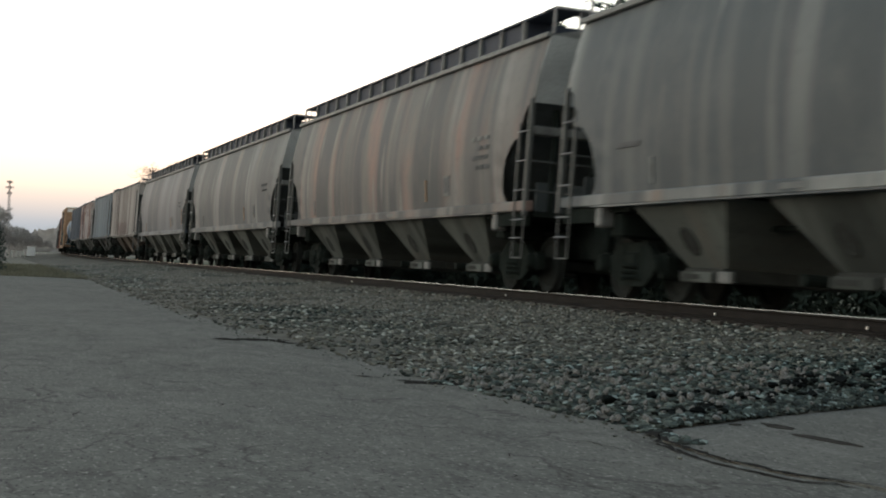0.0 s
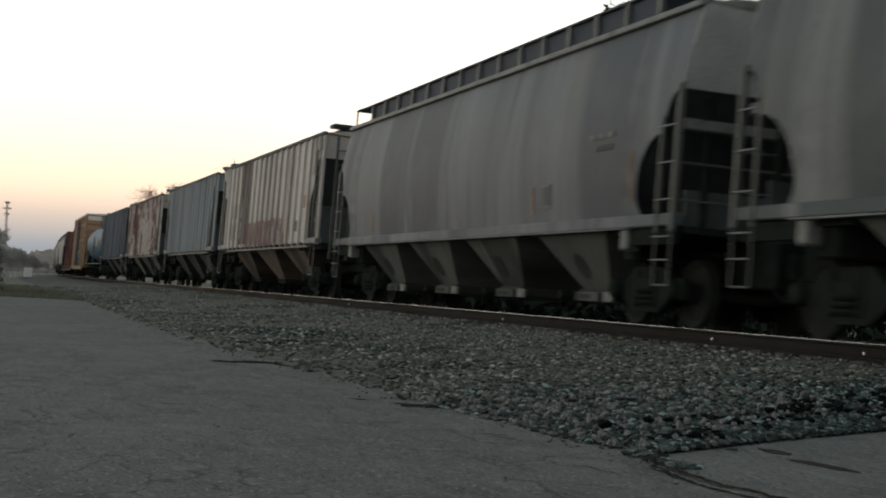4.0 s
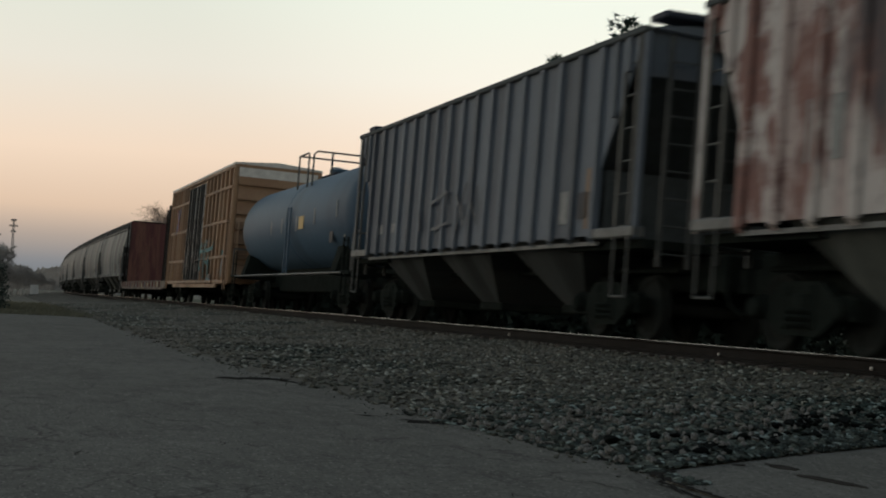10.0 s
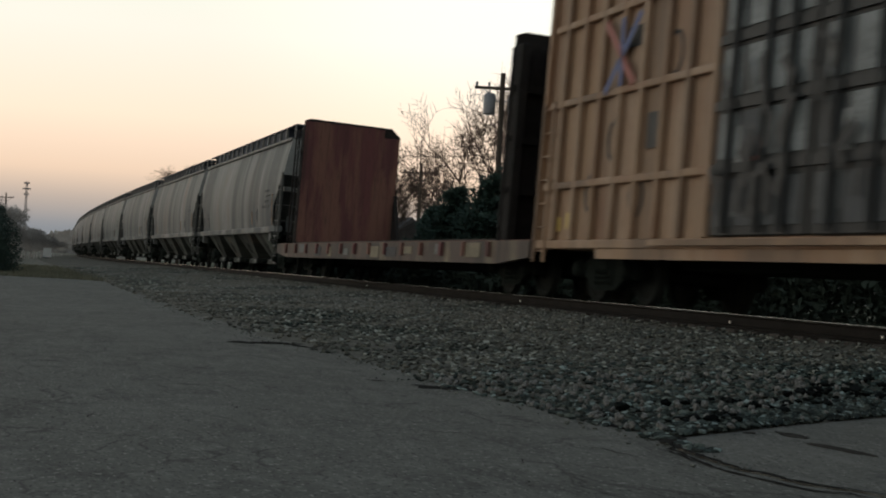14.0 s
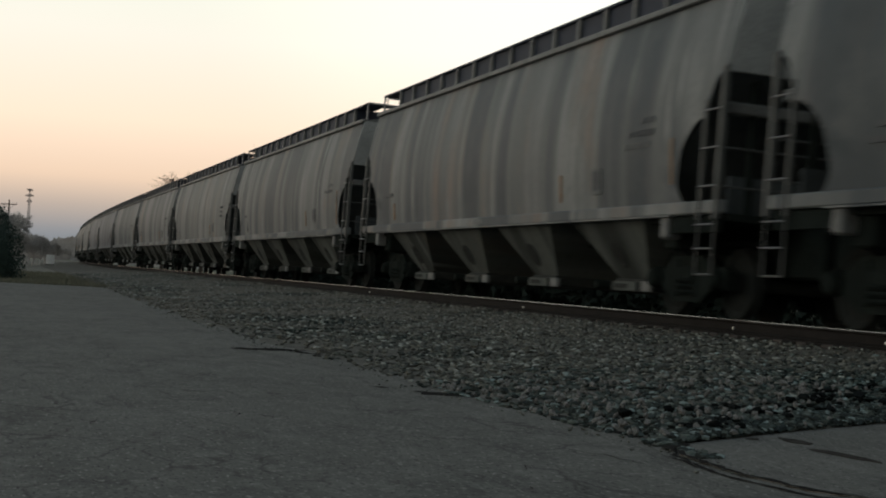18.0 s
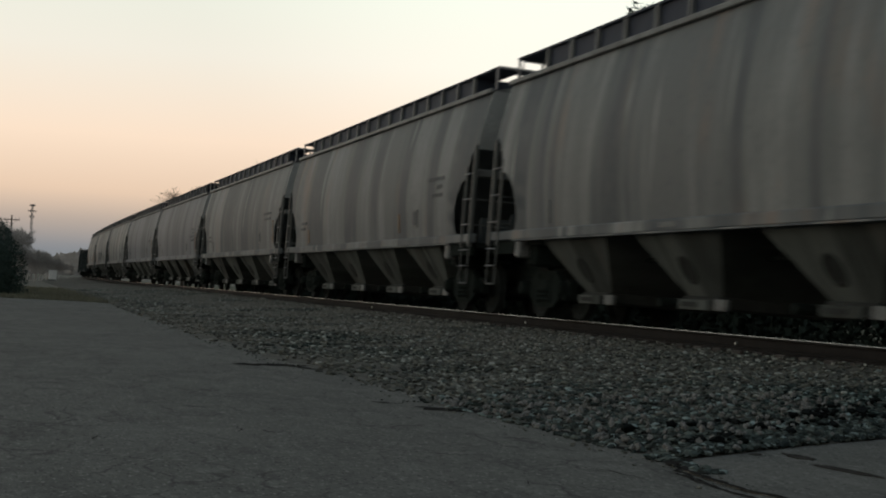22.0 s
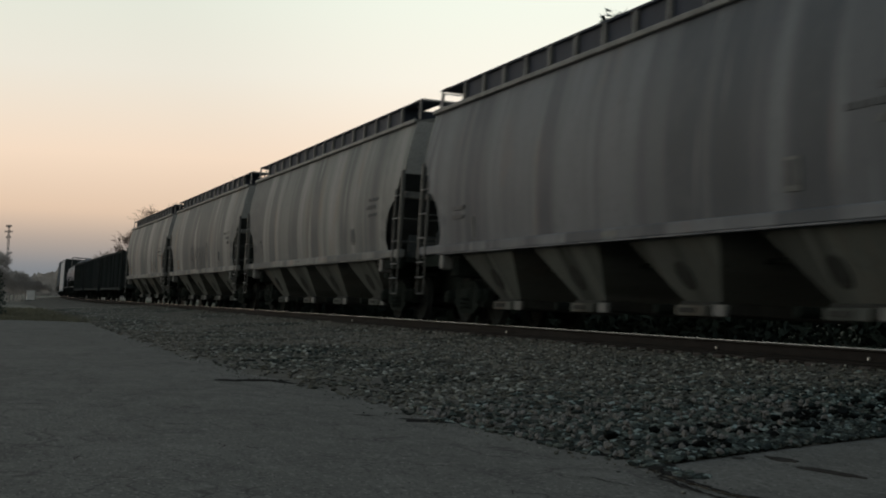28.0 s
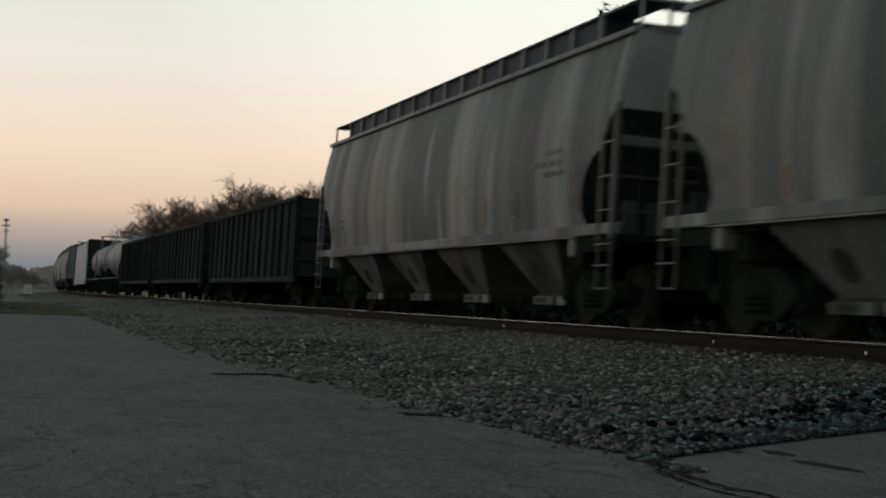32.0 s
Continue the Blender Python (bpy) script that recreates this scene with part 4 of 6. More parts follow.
    for line, w in (([(-2.3, 2.35), (-1.82, 2.12), (-1.78, 1.7), (-1.9, 1.32), (-2.25, 1.38)], 0.16), ([(-2.93, 2.38), (-3.0, 1.8), (-3.12, 0.98)], 0.17), ([(-3.33, 2.48), (-3.36, 2.0), (-3.45, 1.58), (-3.85, 1.6)], 0.16),
                    ([(-3.2, 2.06), (-4.2, 2.06), (-5.1, 2.14), (-5.15, 2.35)], 0.15), ([(-1.82, 2.04), (-2.76, 2.04)], 0.13), ([(-4.18, 1.84), (-4.24, 1.3), (-4.3, 0.9), (-4.9, 0.86)], 0.15)):
        spray(car, x, [line], TEAL, w, "teal sprayed letters")
    for line, w in (([(-2.0, 2.48), (-2.06, 1.72)], 0.17), ([(-2.56, 2.32), (-2.62, 1.6), (-2.68, 0.9)], 0.15), ([(-3.55, 2.5), (-3.6, 2.2)], 0.2), ([(-4.28, 2.48), (-4.38, 1.86)], 0.15), ([(-5.2, 2.34), (-5.05, 1.95)], 0.13),
                    ([(-3.84, 0.84), (-4.5, 1.02), (-5.1, 1.0)], 0.22), ([(-4.02, 1.75), (-4.08, 1.0)], 0.10), ([(-1.9, 1.75), (-3.0, 1.72)], 0.07)):
        spray(car, x + 0.003, [line], BOX_DOOR, w, "black sprayed shading")
    spray(car, x, [[(6.3, 4.1), (5.2, 3.1)]], RED, 0.13, "red sprayed stroke")
    spray(car, x, [[(5.1, 4.1), (5.6, 3.6), (6.2, 3.05)], [(5.65, 3.1), (5.7, 4.1)]], BLUE, 0.12, "blue sprayed strokes")
    for y, z, w, h, m in ((-6.9, 1.35, 0.42, 0.6, STENCIL), (-6.4, 1.25, 0.3, 0.3, FADED), (-7.2, 1.7, 0.3, 0.4, DOOR_PANEL), (5.4, 3.8, 0.5, 0.3, BOX_DOOR), (4.6, 2.4, 0.35, 0.5, BOX_DOOR), (7.9, 1.15, 0.4, 0.22, PLACARD), (-6.9, 1.02, 0.42, 0.12, CREAM), (-6.4, 3.3, 0.3, 0.14, TEAL), (-6.9, 1.9, 0.5, 0.2, TEAL), (-7.6, 2.3, 0.4, 0.25, TEAL), (-5.7, 3.0, 0.25, 0.12, TEAL),
                          (7.3, 1.2, 0.4, 0.25, PLACARD), (-0.25, 2.0, 0.3, 0.5, STENCIL), (1.9, 2.0, 0.4, 0.5, STENCIL), (1.6, 1.95, 0.16, 0.3, RED), (-0.5, 2.05, 0.14, 0.3, RED), (2.1, 1.3, 0.4, 0.3, FADED), (0.0, 1.4, 0.5, 0.4, FADED)):
        stencil(car, x + (0.035 if -1.95 < y < 2.7 else 0.08), y, z, w, h, m)
    for y, z in ((6.6, 1.6), (5.0, 1.5), (5.9, 2.35), (4.1, 3.4)):
        spray(car, x + 0.09, [[(y + 0.22 * math.cos(a), z + 0.3 * math.sin(a)) for a in [i * 0.7 for i in range(10)]]], BOX_DOOR, 0.06, "dark sprayed scrawl")
    # black scrawl over the lower halves of the doors
    r = random.Random(31)
    for i in range(26):
        y, z = r.uniform(-1.8, 2.5), r.uniform(1.0, 2.7)
        spray(car, -1.655, [[(y, z), (y + r.uniform(-0.12, 0.12), z + r.uniform(0.15, 0.4)), (y + r.uniform(-0.25, 0.25), z + r.uniform(0.3, 0.6))]], BOX_DOOR, r.uniform(0.08, 0.2), "black sprayed strokes on the doors")
    return car, L


def bulkhead_flat():
    car = thing("bulkhead_flatcar", "empty rust-red bulkhead flatcar with faded yellow side sills", "railway car")
    L = 11.0
    part("deck", Shape().box(-1.5, 1.5, -L, L, 0.82, 0.92), RUST_RED, car)
    for i in range(60):
        y = -L + 1.7 + i * (2 * L - 3.4) / 60
        part("deck_board", shared("deck_board", lambda: Shape().box(-1.42, 1.42, 0.01, 0.30, 0.92, 0.955).mesh("deck_board", TIE)), None, car).location = (0, y, 0)
    for sx in SIDES:
        part("side_sill", Shape().plate([(-L, 0.90), (-L, 0.62), (-L + 1.6, 0.50), (L - 1.6, 0.50), (L, 0.62), (L, 0.90)], "x", sx * 1.50, sx * 1.60), FLAT_SIDE, car, "faded yellow side sill with rust patches")
        for i in range(14):
            part("stake_pocket", Shape().box(sx * 1.60, sx * 1.66, -L + 1.9 + i * 1.42, -L + 2.05 + i * 1.42, 0.62, 0.88), RUST_RED, car)
    r = random.Random(5)
    for i, (m, w) in enumerate(((CREAM, 0.8), (FADED, 0.7), (CREAM, 0.5), (STENCIL_DARK, 0.9), (CREAM, 0.9), (FADED, 0.4), (CREAM, 0.6), (STENCIL_DARK, 0.6), (FADED, 0.8))):
        stencil(car, -1.612, -8.2 + i * 1.95 + r.uniform(-0.6, 0.6), 0.70 + r.uniform(-0.04, 0.06), w * r.uniform(0.6, 1.3), r.uniform(0.14, 0.27), m)
    for sy in SIDES:
        y = sy * (L - 1.9)
        part("bulkhead", Shape().plate([(-1.46, 0.92), (1.46, 0.92), (1.46, 4.36), (1.18, 4.60), (-1.30, 4.62), (-1.46, 4.56)], "y", y - 0.05, y + 0.05), FRAME_DARK, car, "sooty steel bulkhead sheet")
        for k in range(12):
            a = -1.44 + k * 0.24
            top = 4.53 if k < 10 else 4.28
            part("lining_board", Shape().box(a + 0.003, a + 0.237, y - sy * 0.05, y - sy * 0.09, 0.96, top + 0.012 * (k % 3)), RUST_RED, car, "rust-red lining board")
        for x in (-1.38, -0.83, -0.28, 0.28, 0.83, 1.38):
            part("bulkhead_post", Shape().box(x - 0.08, x + 0.08, y + sy * 0.05, y + sy * 0.34, 0.92, 4.38, 0.02), FRAME_DARK, car)
        for z in (1.8, 2.7, 3.6):
            part("bulkhead_brace", Shape().box(-1.5, 1.5, y + sy * 0.05, y + sy * 0.2, z - 0.06, z + 0.06), FRAME_DARK, car)
        part("knee_brace", Shape().plate([(y - sy * 0.10, 0.92), (y - sy * 1.0, 0.92), (y - sy * 0.10, 2.6)], "x", 1.40, 1.50), FRAME_DARK, car)
        ladder(car, -1.55, sy * (L - 1.5), 0.55, 4.3, 0.44, FRAME_DARK, 180)
        part("stub_sill", Shape().box(-0.35, 0.35, sy * (L - 3.0), sy * L, 0.62, 0.82, 0.03), CAST, car)
        bogie(car, sy * (L - 2.2))
    part("centre_sill", Shape().box(-0.4, 0.4, -L + 3, L - 3, 0.42, 0.82, 0.03), CAST, car)
    couplers(car, L - 0.15)
    return car, L


def gondola(length, heap, label):
    car = thing("gondola", label, "railway car", "dark gondolas")
    L = length / 2 - 0.4
    for sx in SIDES:
        part("side_sheet", Shape().box(sx * 1.46, sx * 1.50, -L, L, 0.75, 2.96), GONDOLA, car)
        part("top_chord", Shape().box(sx * 1.44, sx * 1.60, -L, L, 2.92, 3.04, 0.02), GONDOLA, car)
        part("bottom_chord", Shape().box(sx * 1.44, sx * 1.58, -L, L, 0.66, 0.82, 0.02), GONDOLA, car)
        post = Shape().box(-0.05, 0.05, -0.07, 0.07, 0.8, 2.93, 0.02).mesh("side_post", GONDOLA)
        for i in range(15):
            part("side_post", post, None, car).location = (sx * 1.54, -L + 0.3 + i * (2 * L - 0.6) / 14, 0)
        for sy in SIDES:
            ladder(car, sx * 1.58, sy * (L - 0.3), 0.5, 2.9, 0.45, GONDOLA, 0 if sx > 0 else 180)
    part("floor", Shape().box(-1.5, 1.5, -L, L, 0.76, 0.84), GONDOLA, car)
    for sy in SIDES:
        part("end_sheet", Shape().box(-1.5, 1.5, sy * (L - 0.05), sy * L, 0.76, 3.0), GONDOLA, car)
        for z in (1.3, 1.9, 2.5):
            part("end_rib", Shape().box(-1.5, 1.5, sy * L, sy * (L + 0.08), z - 0.06, z + 0.06, 0.02), GONDOLA, car)
        part("stub_sill", Shape().box(-0.35, 0.35, sy * (L - 3.0), sy * (L + 0.3), 0.62, 0.9, 0.03), CAST, car)
        bogie(car, sy * (L - 1.8))
    rings = []
    for k in range(25):
        y = -L + 0.1 + k * (2 * L - 0.2) / 24
        rise = heap * (1 - (abs(y) / L) ** 6) + 0.10 * noise.noise((y * 0.8, 3.1, length))
        rings.append([(-1.44, y, 2.6)] + [(x, y, 2.9 + rise * (1 - (x / 1.6) ** 2) + 0.07 * noise.noise((x * 2, y * 2, 1.7))) for x in (-1.4, -0.9, -0.4, 0.1, 0.6, 1.0, 1.4)] + [(1.44, y, 2.6)])
    part("load", Shape().loft(rings, True), LOAD, car, "heaped brown load", True)
    couplers(car, length / 2 - 0.5)
    return car, L


def wrapped_load_car(length):
    """Centre-beam flatcar with a tall dark load whose near end is wrapped in white sheet."""
    car = thing("loaded_flatcar", "flatcar with dark stacked load and white wrapped sheeting", "railway car")
    L = length / 2 - 0.5
    part("deck", Shape().box(-1.5, 1.5, -L, L, 0.80, 1.05, 0.03), GONDOLA, car)
    for i in range(6):
        a = -L + 0.6 + i * (2 * L - 1.2) / 6
        for k in range(3):
            part("load_bundle", Shape().box(-1.45, 1.45, a + 0.03, a + (2 * L - 1.2) / 6 - 0.03, 1.06 + k * 1.05, 2.08 + k * 1.05, 0.05), GONDOLA, car)
    part("sheet", Shape().plate([(-L + 0.1, 0.75), (-L + 4, 0.62), (-L + 9, 0.70), (L - 0.3, 0.60), (L - 1.4, 4.02), (-L + 7, 3.92), (-L + 0.4, 4.05)], "x", -1.56, -1.47), SHEETING, car, "loose white sheeting over the load")
    for sy in SIDES:
        part("end_frame", Shape().box(-1.45, 1.45, sy * (L - 0.3), sy * (L - 0.1), 1.0, 4.25), GONDOLA, car)
        bogie(car, sy * (L - 1.8))
    couplers(car, length / 2 - 0.5)
    return car, L


def place(car, u):
    MOVERS.append((car, u))


# round hoppers: gaps between them along the train
first, HL = round_hopper(19.52, GREY_HOPPER)
longer, HL_LONG = round_hopper(20.25, GREY_HOPPER)


def recoloured(car, paint):
    for o in car.children_recursive:
        if o.name.split(".")[0] in ("side_sheet", "side_sill", "sill_lip"):
            o.data = shared((o.data.name, paint.name), lambda: o.data.copy())
            o.data.materials.clear()
            o.data.materials.append(paint)
    return car


GAPS = [1.9, 21.45, 41.75, 61.5, 81.1]
PAINTS = [GREY_HOPPER, BROWN_HOPPER, MID_HOPPER, DARK_HOPPER]
GAPS_2 = [206.3, 225.05, 244.95, 264.5, 283.75, 303.0, 322.4, 341.6, 360.85, 380.7, 400.3, 420.0]
PAINTS_2 = [GREY_HOPPER, GREY_HOPPER, GREY_HOPPER, GREY_HOPPER, MID_HOPPER, MID_HOPPER, DARK_HOPPER, DARK_HOPPER, GREY_HOPPER, GREY_HOPPER, GREY_HOPPER]
TAIL = [533.0, 552.6, 572.2, 591.8, 611.4, 631.0]
LABELS = {GREY_HOPPER.name: "grey streaked four-bay covered hopper car with bulging sides", BROWN_HOPPER.name: "grey and brown stained covered hopper car with bulging sides",
          MID_HOPPER.name: "dull grey covered hopper car with bulging sides and soot bands", DARK_HOPPER.name: "dark slate-grey covered hopper car with bulging sides"}
runs = [(GAPS, PAINTS), (GAPS_2, PAINTS_2), (TAIL, [GREY_HOPPER] * 5)]
plain_cars = []
for gaps, paints in runs:
    for a, b, paint in zip(gaps, gaps[1:], paints):
        plain_cars.append(((a + b) / 2, paint))
for i, (u, paint) in enumerate(plain_cars):
    c = first if i == 0 else longer if i == 1 else copy_thing(first, Matrix())
    if paint is not GREY_HOPPER:
        recoloured(c, paint)
    c["label"] = LABELS[paint.name]
    plain_cars[i] = (u, c)
for i, (u, c) in enumerate(plain_cars):
    mark_hopper(c, HL_LONG if c is longer else HL, 40 + i)
    place(c, u)
# scrawl on one of the last hoppers of the long run
scrawl = plain_cars[13][1]
arc = lambda y, z, a, b, w0, w1: [(y + a * math.cos(radians(w)), z + b * math.sin(radians(w))) for w in range(w0, w1 + 1, 20)]
for line in (arc(1.75, 2.1, 0.28, 0.30, 0, 360), [(1.5, 1.9), (1.35, 1.5)], [(1.0, 1.55), (0.9, 2.25), (0.6, 1.85), (0.35, 2.3), (0.25, 1.55)], arc(-0.15, 2.05, 0.25, 0.2, 40, 300), arc(-0.3, 1.7, 0.27, 0.2, -140, 120),
             [(-1.0, 2.3), (-1.15, 1.6), (-1.5, 1.65)], [(-1.7, 1.7), (-2.0, 2.45), (-2.35, 1.75)], [(-1.8, 2.0), (-2.3, 2.05)], [(0.4, 1.45), (-0.9, 1.42)]):
    spray(scrawl, -1.605, [line], STENCIL_DARK, 0.045, "dark sprayed scrawl")


car, L = ribbed_hopper(16.3, WHITE_RIB, "dirty white ribbed covered hopper car with brick-red panel", 17, None, 1.25, 2.45, BAY_BROWN)
place(car, 90.4)
gap = (2 * L - 2.7) / 16
bay_mid = lambda k: -L + 1.35 + (k + 0.5) * gap
for k in range(16):
    y = bay_mid(k)
    if -2.9 < y < 2.5:
        stencil(car, -1.536, y, 1.80 + 0.02 * (k % 3), gap - 0.15, 0.74 + 0.05 * (k % 2), BRICK_RED, "flaking brick-red lettering panel")
        stencil(car, -1.603, y - gap / 2, 1.79, 0.15, 0.74 - 0.04 * (k % 2), BRICK_RED)
    if 2.2 < y < 3.8:
        stencil(car, -1.534, y, 2.86, gap - 0.15, 2.68, BROWN_STRIPE, "brown rust stripe down the side")
        stencil(car, -1.601, y - gap / 2, 2.84, 0.15, 2.7, BROWN_STRIPE)
stencil(car, -1.5375, 2.85, 3.2, 0.5, 1.9, STENCIL_DARK, "soot streak down the rust stripe")
for a, z, w, h, m in ((-1.05, 1.76, 0.42, 0.42, STENCIL), (-0.62, 1.80, 0.22, 0.4, DOOR_PANEL), (1.85, 1.72, 0.22, 0.48, STENCIL_DARK), (1.55, 1.74, 0.2, 0.44, FADED), (-2.0, 1.62, 0.3, 0.4, DOOR_PANEL), (-2.35, 1.6, 0.26, 0.35, FADED), (-2.7, 1.62, 0.16, 0.3, ORANGE),
                      (-0.17, 1.60, 0.34, 0.14, ORANGE), (2.36, 1.60, 0.4, 0.12, ORANGE), (0.1, 2.0, 0.26, 0.2, FADED_DARK), (-1.72, 1.92, 0.3, 0.3, FADED), (-3.4, 1.75, 0.3, 0.4, STENCIL), (0.75, 1.6, 0.4, 0.16, FADED)):
    stencil(car, -1.545, a - 0.7, z, w, h, m, "sprayed patch on the red panel")
for k in (12, 13, 14):
    for z, h in ((2.66, 0.52), (1.98, 0.56)):
        stencil(car, -1.537, bay_mid(k) + 0.05, z, 0.42, h, DOOR_PANEL, "faded grey-green stencil block")
stencil(car, -1.537, -6.1, 2.55, 0.55, 0.35, ORANGE)
stencil(car, -1.540, -5.2, 1.9, 0.5, 0.3, STENCIL_DARK)
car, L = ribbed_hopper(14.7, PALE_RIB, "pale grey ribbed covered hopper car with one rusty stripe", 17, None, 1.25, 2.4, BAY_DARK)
place(car, 106.8)
stencil(car, -1.537, 2.02, 2.84, 0.60, 2.7, BROWN_STRIPE, "brown rust stripe down the side")
stencil(car, -1.540, -4.3, 1.88, 0.3, 0.34, STENCIL, "small pale stencil panel")
car, L = ribbed_hopper(15.66, RUST_RIB, "white ribbed covered hopper car covered in rust patches", 17, None, 1.1, 2.45)
place(car, 123.85)
for y, z, w, h, m in ((-4.0, 1.95, 0.42, 0.45, STENCIL_DARK), (-4.8, 2.05, 0.42, 0.5, STENCIL_DARK), (-5.1, 2.2, 0.3, 1.3, ORANGE), (6.0, 2.4, 0.22, 0.7, STENCIL), (5.5, 2.4, 0.22, 0.7, STENCIL)):
    stencil(car, -1.54, y - 1.15, z, w, h, m)
car, L = ribbed_hopper(16.44, GREY_RIB, "slate-grey ribbed covered hopper car with faint graffiti", 17, None, 1.35, 2.4, BAY_DARK)
place(car, 140.9)
for y, z, w, h, m in ((-4.3, 1.9, 0.40, 0.5, STENCIL), (-5.0, 1.9, 0.4, 0.4, STENCIL_DARK), (-5.2, 2.0, 0.25, 0.9, ORANGE), (6.4, 1.95, 0.25, 0.2, STENCIL), (5.4, 1.95, 0.3, 0.2, STENCIL)):
    stencil(car, -1.54, y - 1.0, z, w, h, m)
spray(car, -1.605, [[(1.6, 2.3), (0.6, 2.5), (0.4, 1.9), (1.4, 1.8)], [(0.0, 2.4), (-0.6, 1.8)], [(-0.6, 2.6), (-0.1, 1.7)], [(-1.2, 2.5), (-1.3, 1.8), (-0.9, 2.2)], [(2.4, 2.2), (2.2, 1.8)]], DARK_HOPPER, 0.07, "faint dark sprayed scrawl")

car, L = tank_car(17.9, TANK, "blue-black tank car with top platform and railing", mid=-0.8)
place(car, 157.8)
stencil(car, tank_face(2.55), -2.20, 2.50, 0.66, 0.36, PLACARD, "yellow placard")
for y, z in ((-1.55, 2.5), (2.2, 2.5), (0.55, 2.5), (-3.9, 2.6), (-6.5, 2.7)):
    stencil(car, tank_face(z), y, z, 0.10, 0.44, STENCIL)
stencil(car, tank_face(2.1), -5.6, 2.0, 0.36, 0.3, STENCIL_DARK)
stencil(car, tank_face(2.0), -6.9, 2.0, 0.14, 0.34, FADED)
car, L = box_car()
place(car, 175.6)
car, L = bulkhead_flat()
place(car, 195.4)
for u, size, heap, label in ((429.6, 15.9, 0.10, "black ribbed gondola car with low brown load"), (447.1, 16.9, 0.12, "black gondola car with low brown load"), (463.8, 16.0, 0.5, "black gondola car with tall rounded load")):
    car, L = gondola(size, heap, label)
    place(car, u)
for u, rail in ((479.2, False), (493.1, True)):
    car, L = tank_car(14.0, TANK_WHITE, "small lilac-grey tank car with dark bands", rail, 3, 1.30, 2.35)
    place(car, u)
car, L = wrapped_load_car(17.0)
place(car, 508.9)
car, L = ribbed_hopper(15.0, GREY_RIB, "grey ribbed covered hopper car far down the train")
place(car, 525.3)


# ------------------------------------------------------------------ ground, pavement and track
def sheet(name, pts, z, mat, label, category, kind="structure", thick=0.05):
    ob = part(name, Shape().plate(pts, "z", z - thick, z), mat)
    return tagged(ob, label, category, "", kind)


def ballast_edge(y):
    """Where the pavement ends and the stones begin."""
    base = float(np.interp(y, [5.5, 7.4, 9.5, 10.4, 11.4, 13.0, 14.7, 15.6, 19.0, 22.0, 25.0, 30, 50, 120], [3.4, 3.45, 3.30, 3.14, 3.24, 3.18, 3.07, 2.98, 2.98, 2.88, 2.96, 3.0, 3.3, 4.0]))
    return base + 0.05 * noise.noise((y * 1.1, 0.3, 0)) + 0.05 * noise.noise((y * 4.0, 5.3, 0))


def apron_end(x):
    return float(np.interp(x, [3.64, 4.7, 5.86, 7.0, 8.6], [7.22, 7.95, 8.66, 9.36, 10.3]))


def on_apron(x, y):
    return 3.55 < x < 8.62 and y < apron_end(x)


def bed_height(x, y):
    if on_apron(x, y):
        return -0.10
    e = ballast_edge(y)
    z = float(np.interp(x, [e, e + 0.4, e + 2.0, 7.6, 8.4, 8.7, 9.97, 11.6, 13.6], [-0.01, 0.03, 0.09, 0.19, 0.24, 0.30, 0.275, 0.20, -0.04]))
    z += 0.025 * noise.noise((x * 0.9, y * 0.7, 2.0))
    return min(z, 0.01 + 0.22 * (y - apron_end(x))) if 3.5 < x < 8.62 else z


tagged(part("ground", Shape().plate([(-2500, -2500), (2500, -2500), (2500, 2500), (-2500, 2500)], "z", -0.5, -0.06), EARTH), "flat dry grass and dirt", "ground", "", "structure")
ys = [3.0 + 0.35 * i for i in range(122)]
lot = [(-40, -15), (3.4, -15)] + [(ballast_edge(y) + 0.12, y) for y in ys if y <= 46.5] + [(2.0, 47.0), (-6, 45.5), (-40, 44)]
sheet("pavement", lot, 0.0, ASPHALT, "worn grey-brown asphalt lot with cracks", "pavement")
SEAM = [(3.64, 7.22), (3.37, 6.75), (3.36, 6.50), (3.33, 6.21), (3.34, 5.97), (3.37, 5.75), (3.40, 5.57), (3.46, 5.45), (3.55, 5.38), (3.62, 5.18)]
sheet("crossing_apron", [SEAM[0], (4.7, 7.95), (5.86, 8.66), (7.0, 9.36), (8.6, 10.3), (8.6, -12), (3.36, -12), (3.44, 4.0)] + SEAM[:0:-1], 0.006, APRON, "newer asphalt apron leading to the track", "pavement", thick=0.05)
# cracks and dark patches in the pavement
crack_mat = plain("crack_dirt_and_shade", (0.040, 0.037, 0.034), 0.95, 0, 0.3, 3, 0.0)


def crack(pts, width, z=0.004, label="open crack in the asphalt"):
    s = Shape()
    r = random.Random(len(pts) + int(pts[0][0] * 100))
    line = []
    for (a, b), (c, d) in zip(pts, pts[1:]):
        n = max(2, int(math.hypot(c - a, d - b) / 0.06))
        line += [(a + (c - a) * i / n + r.uniform(-0.02, 0.02), b + (d - b) * i / n + r.uniform(-0.02, 0.02)) for i in range(n)]
    left, right = [], []
    for i, (x, y) in enumerate(line):
        w = width * (0.4 + 0.9 * r.random()) * min(1, (i + 1) / 4, (len(line) - i) / 4)
        a, c = line[max(0, i - 2)], line[min(len(line) - 1, i + 2)]
        n = math.hypot(c[0] - a[0], c[1] - a[1]) or 1
        u, v = -(c[1] - a[1]) / n * w / 2, (c[0] - a[0]) / n * w / 2
        left.append((x + u, y + v, z))
        right.append((x - u, y - v, z))
    s.loft([left, right], False)
    return tagged(part("asphalt_crack", s, crack_mat), label, "crack", "", "structure")


# Widest strip: shade under the broken asphalt lip is painted in with the crack.
crack([(2.36, 14.95), (2.69, 15.0), (2.96, 15.1), (3.21, 15.0)], 0.42)
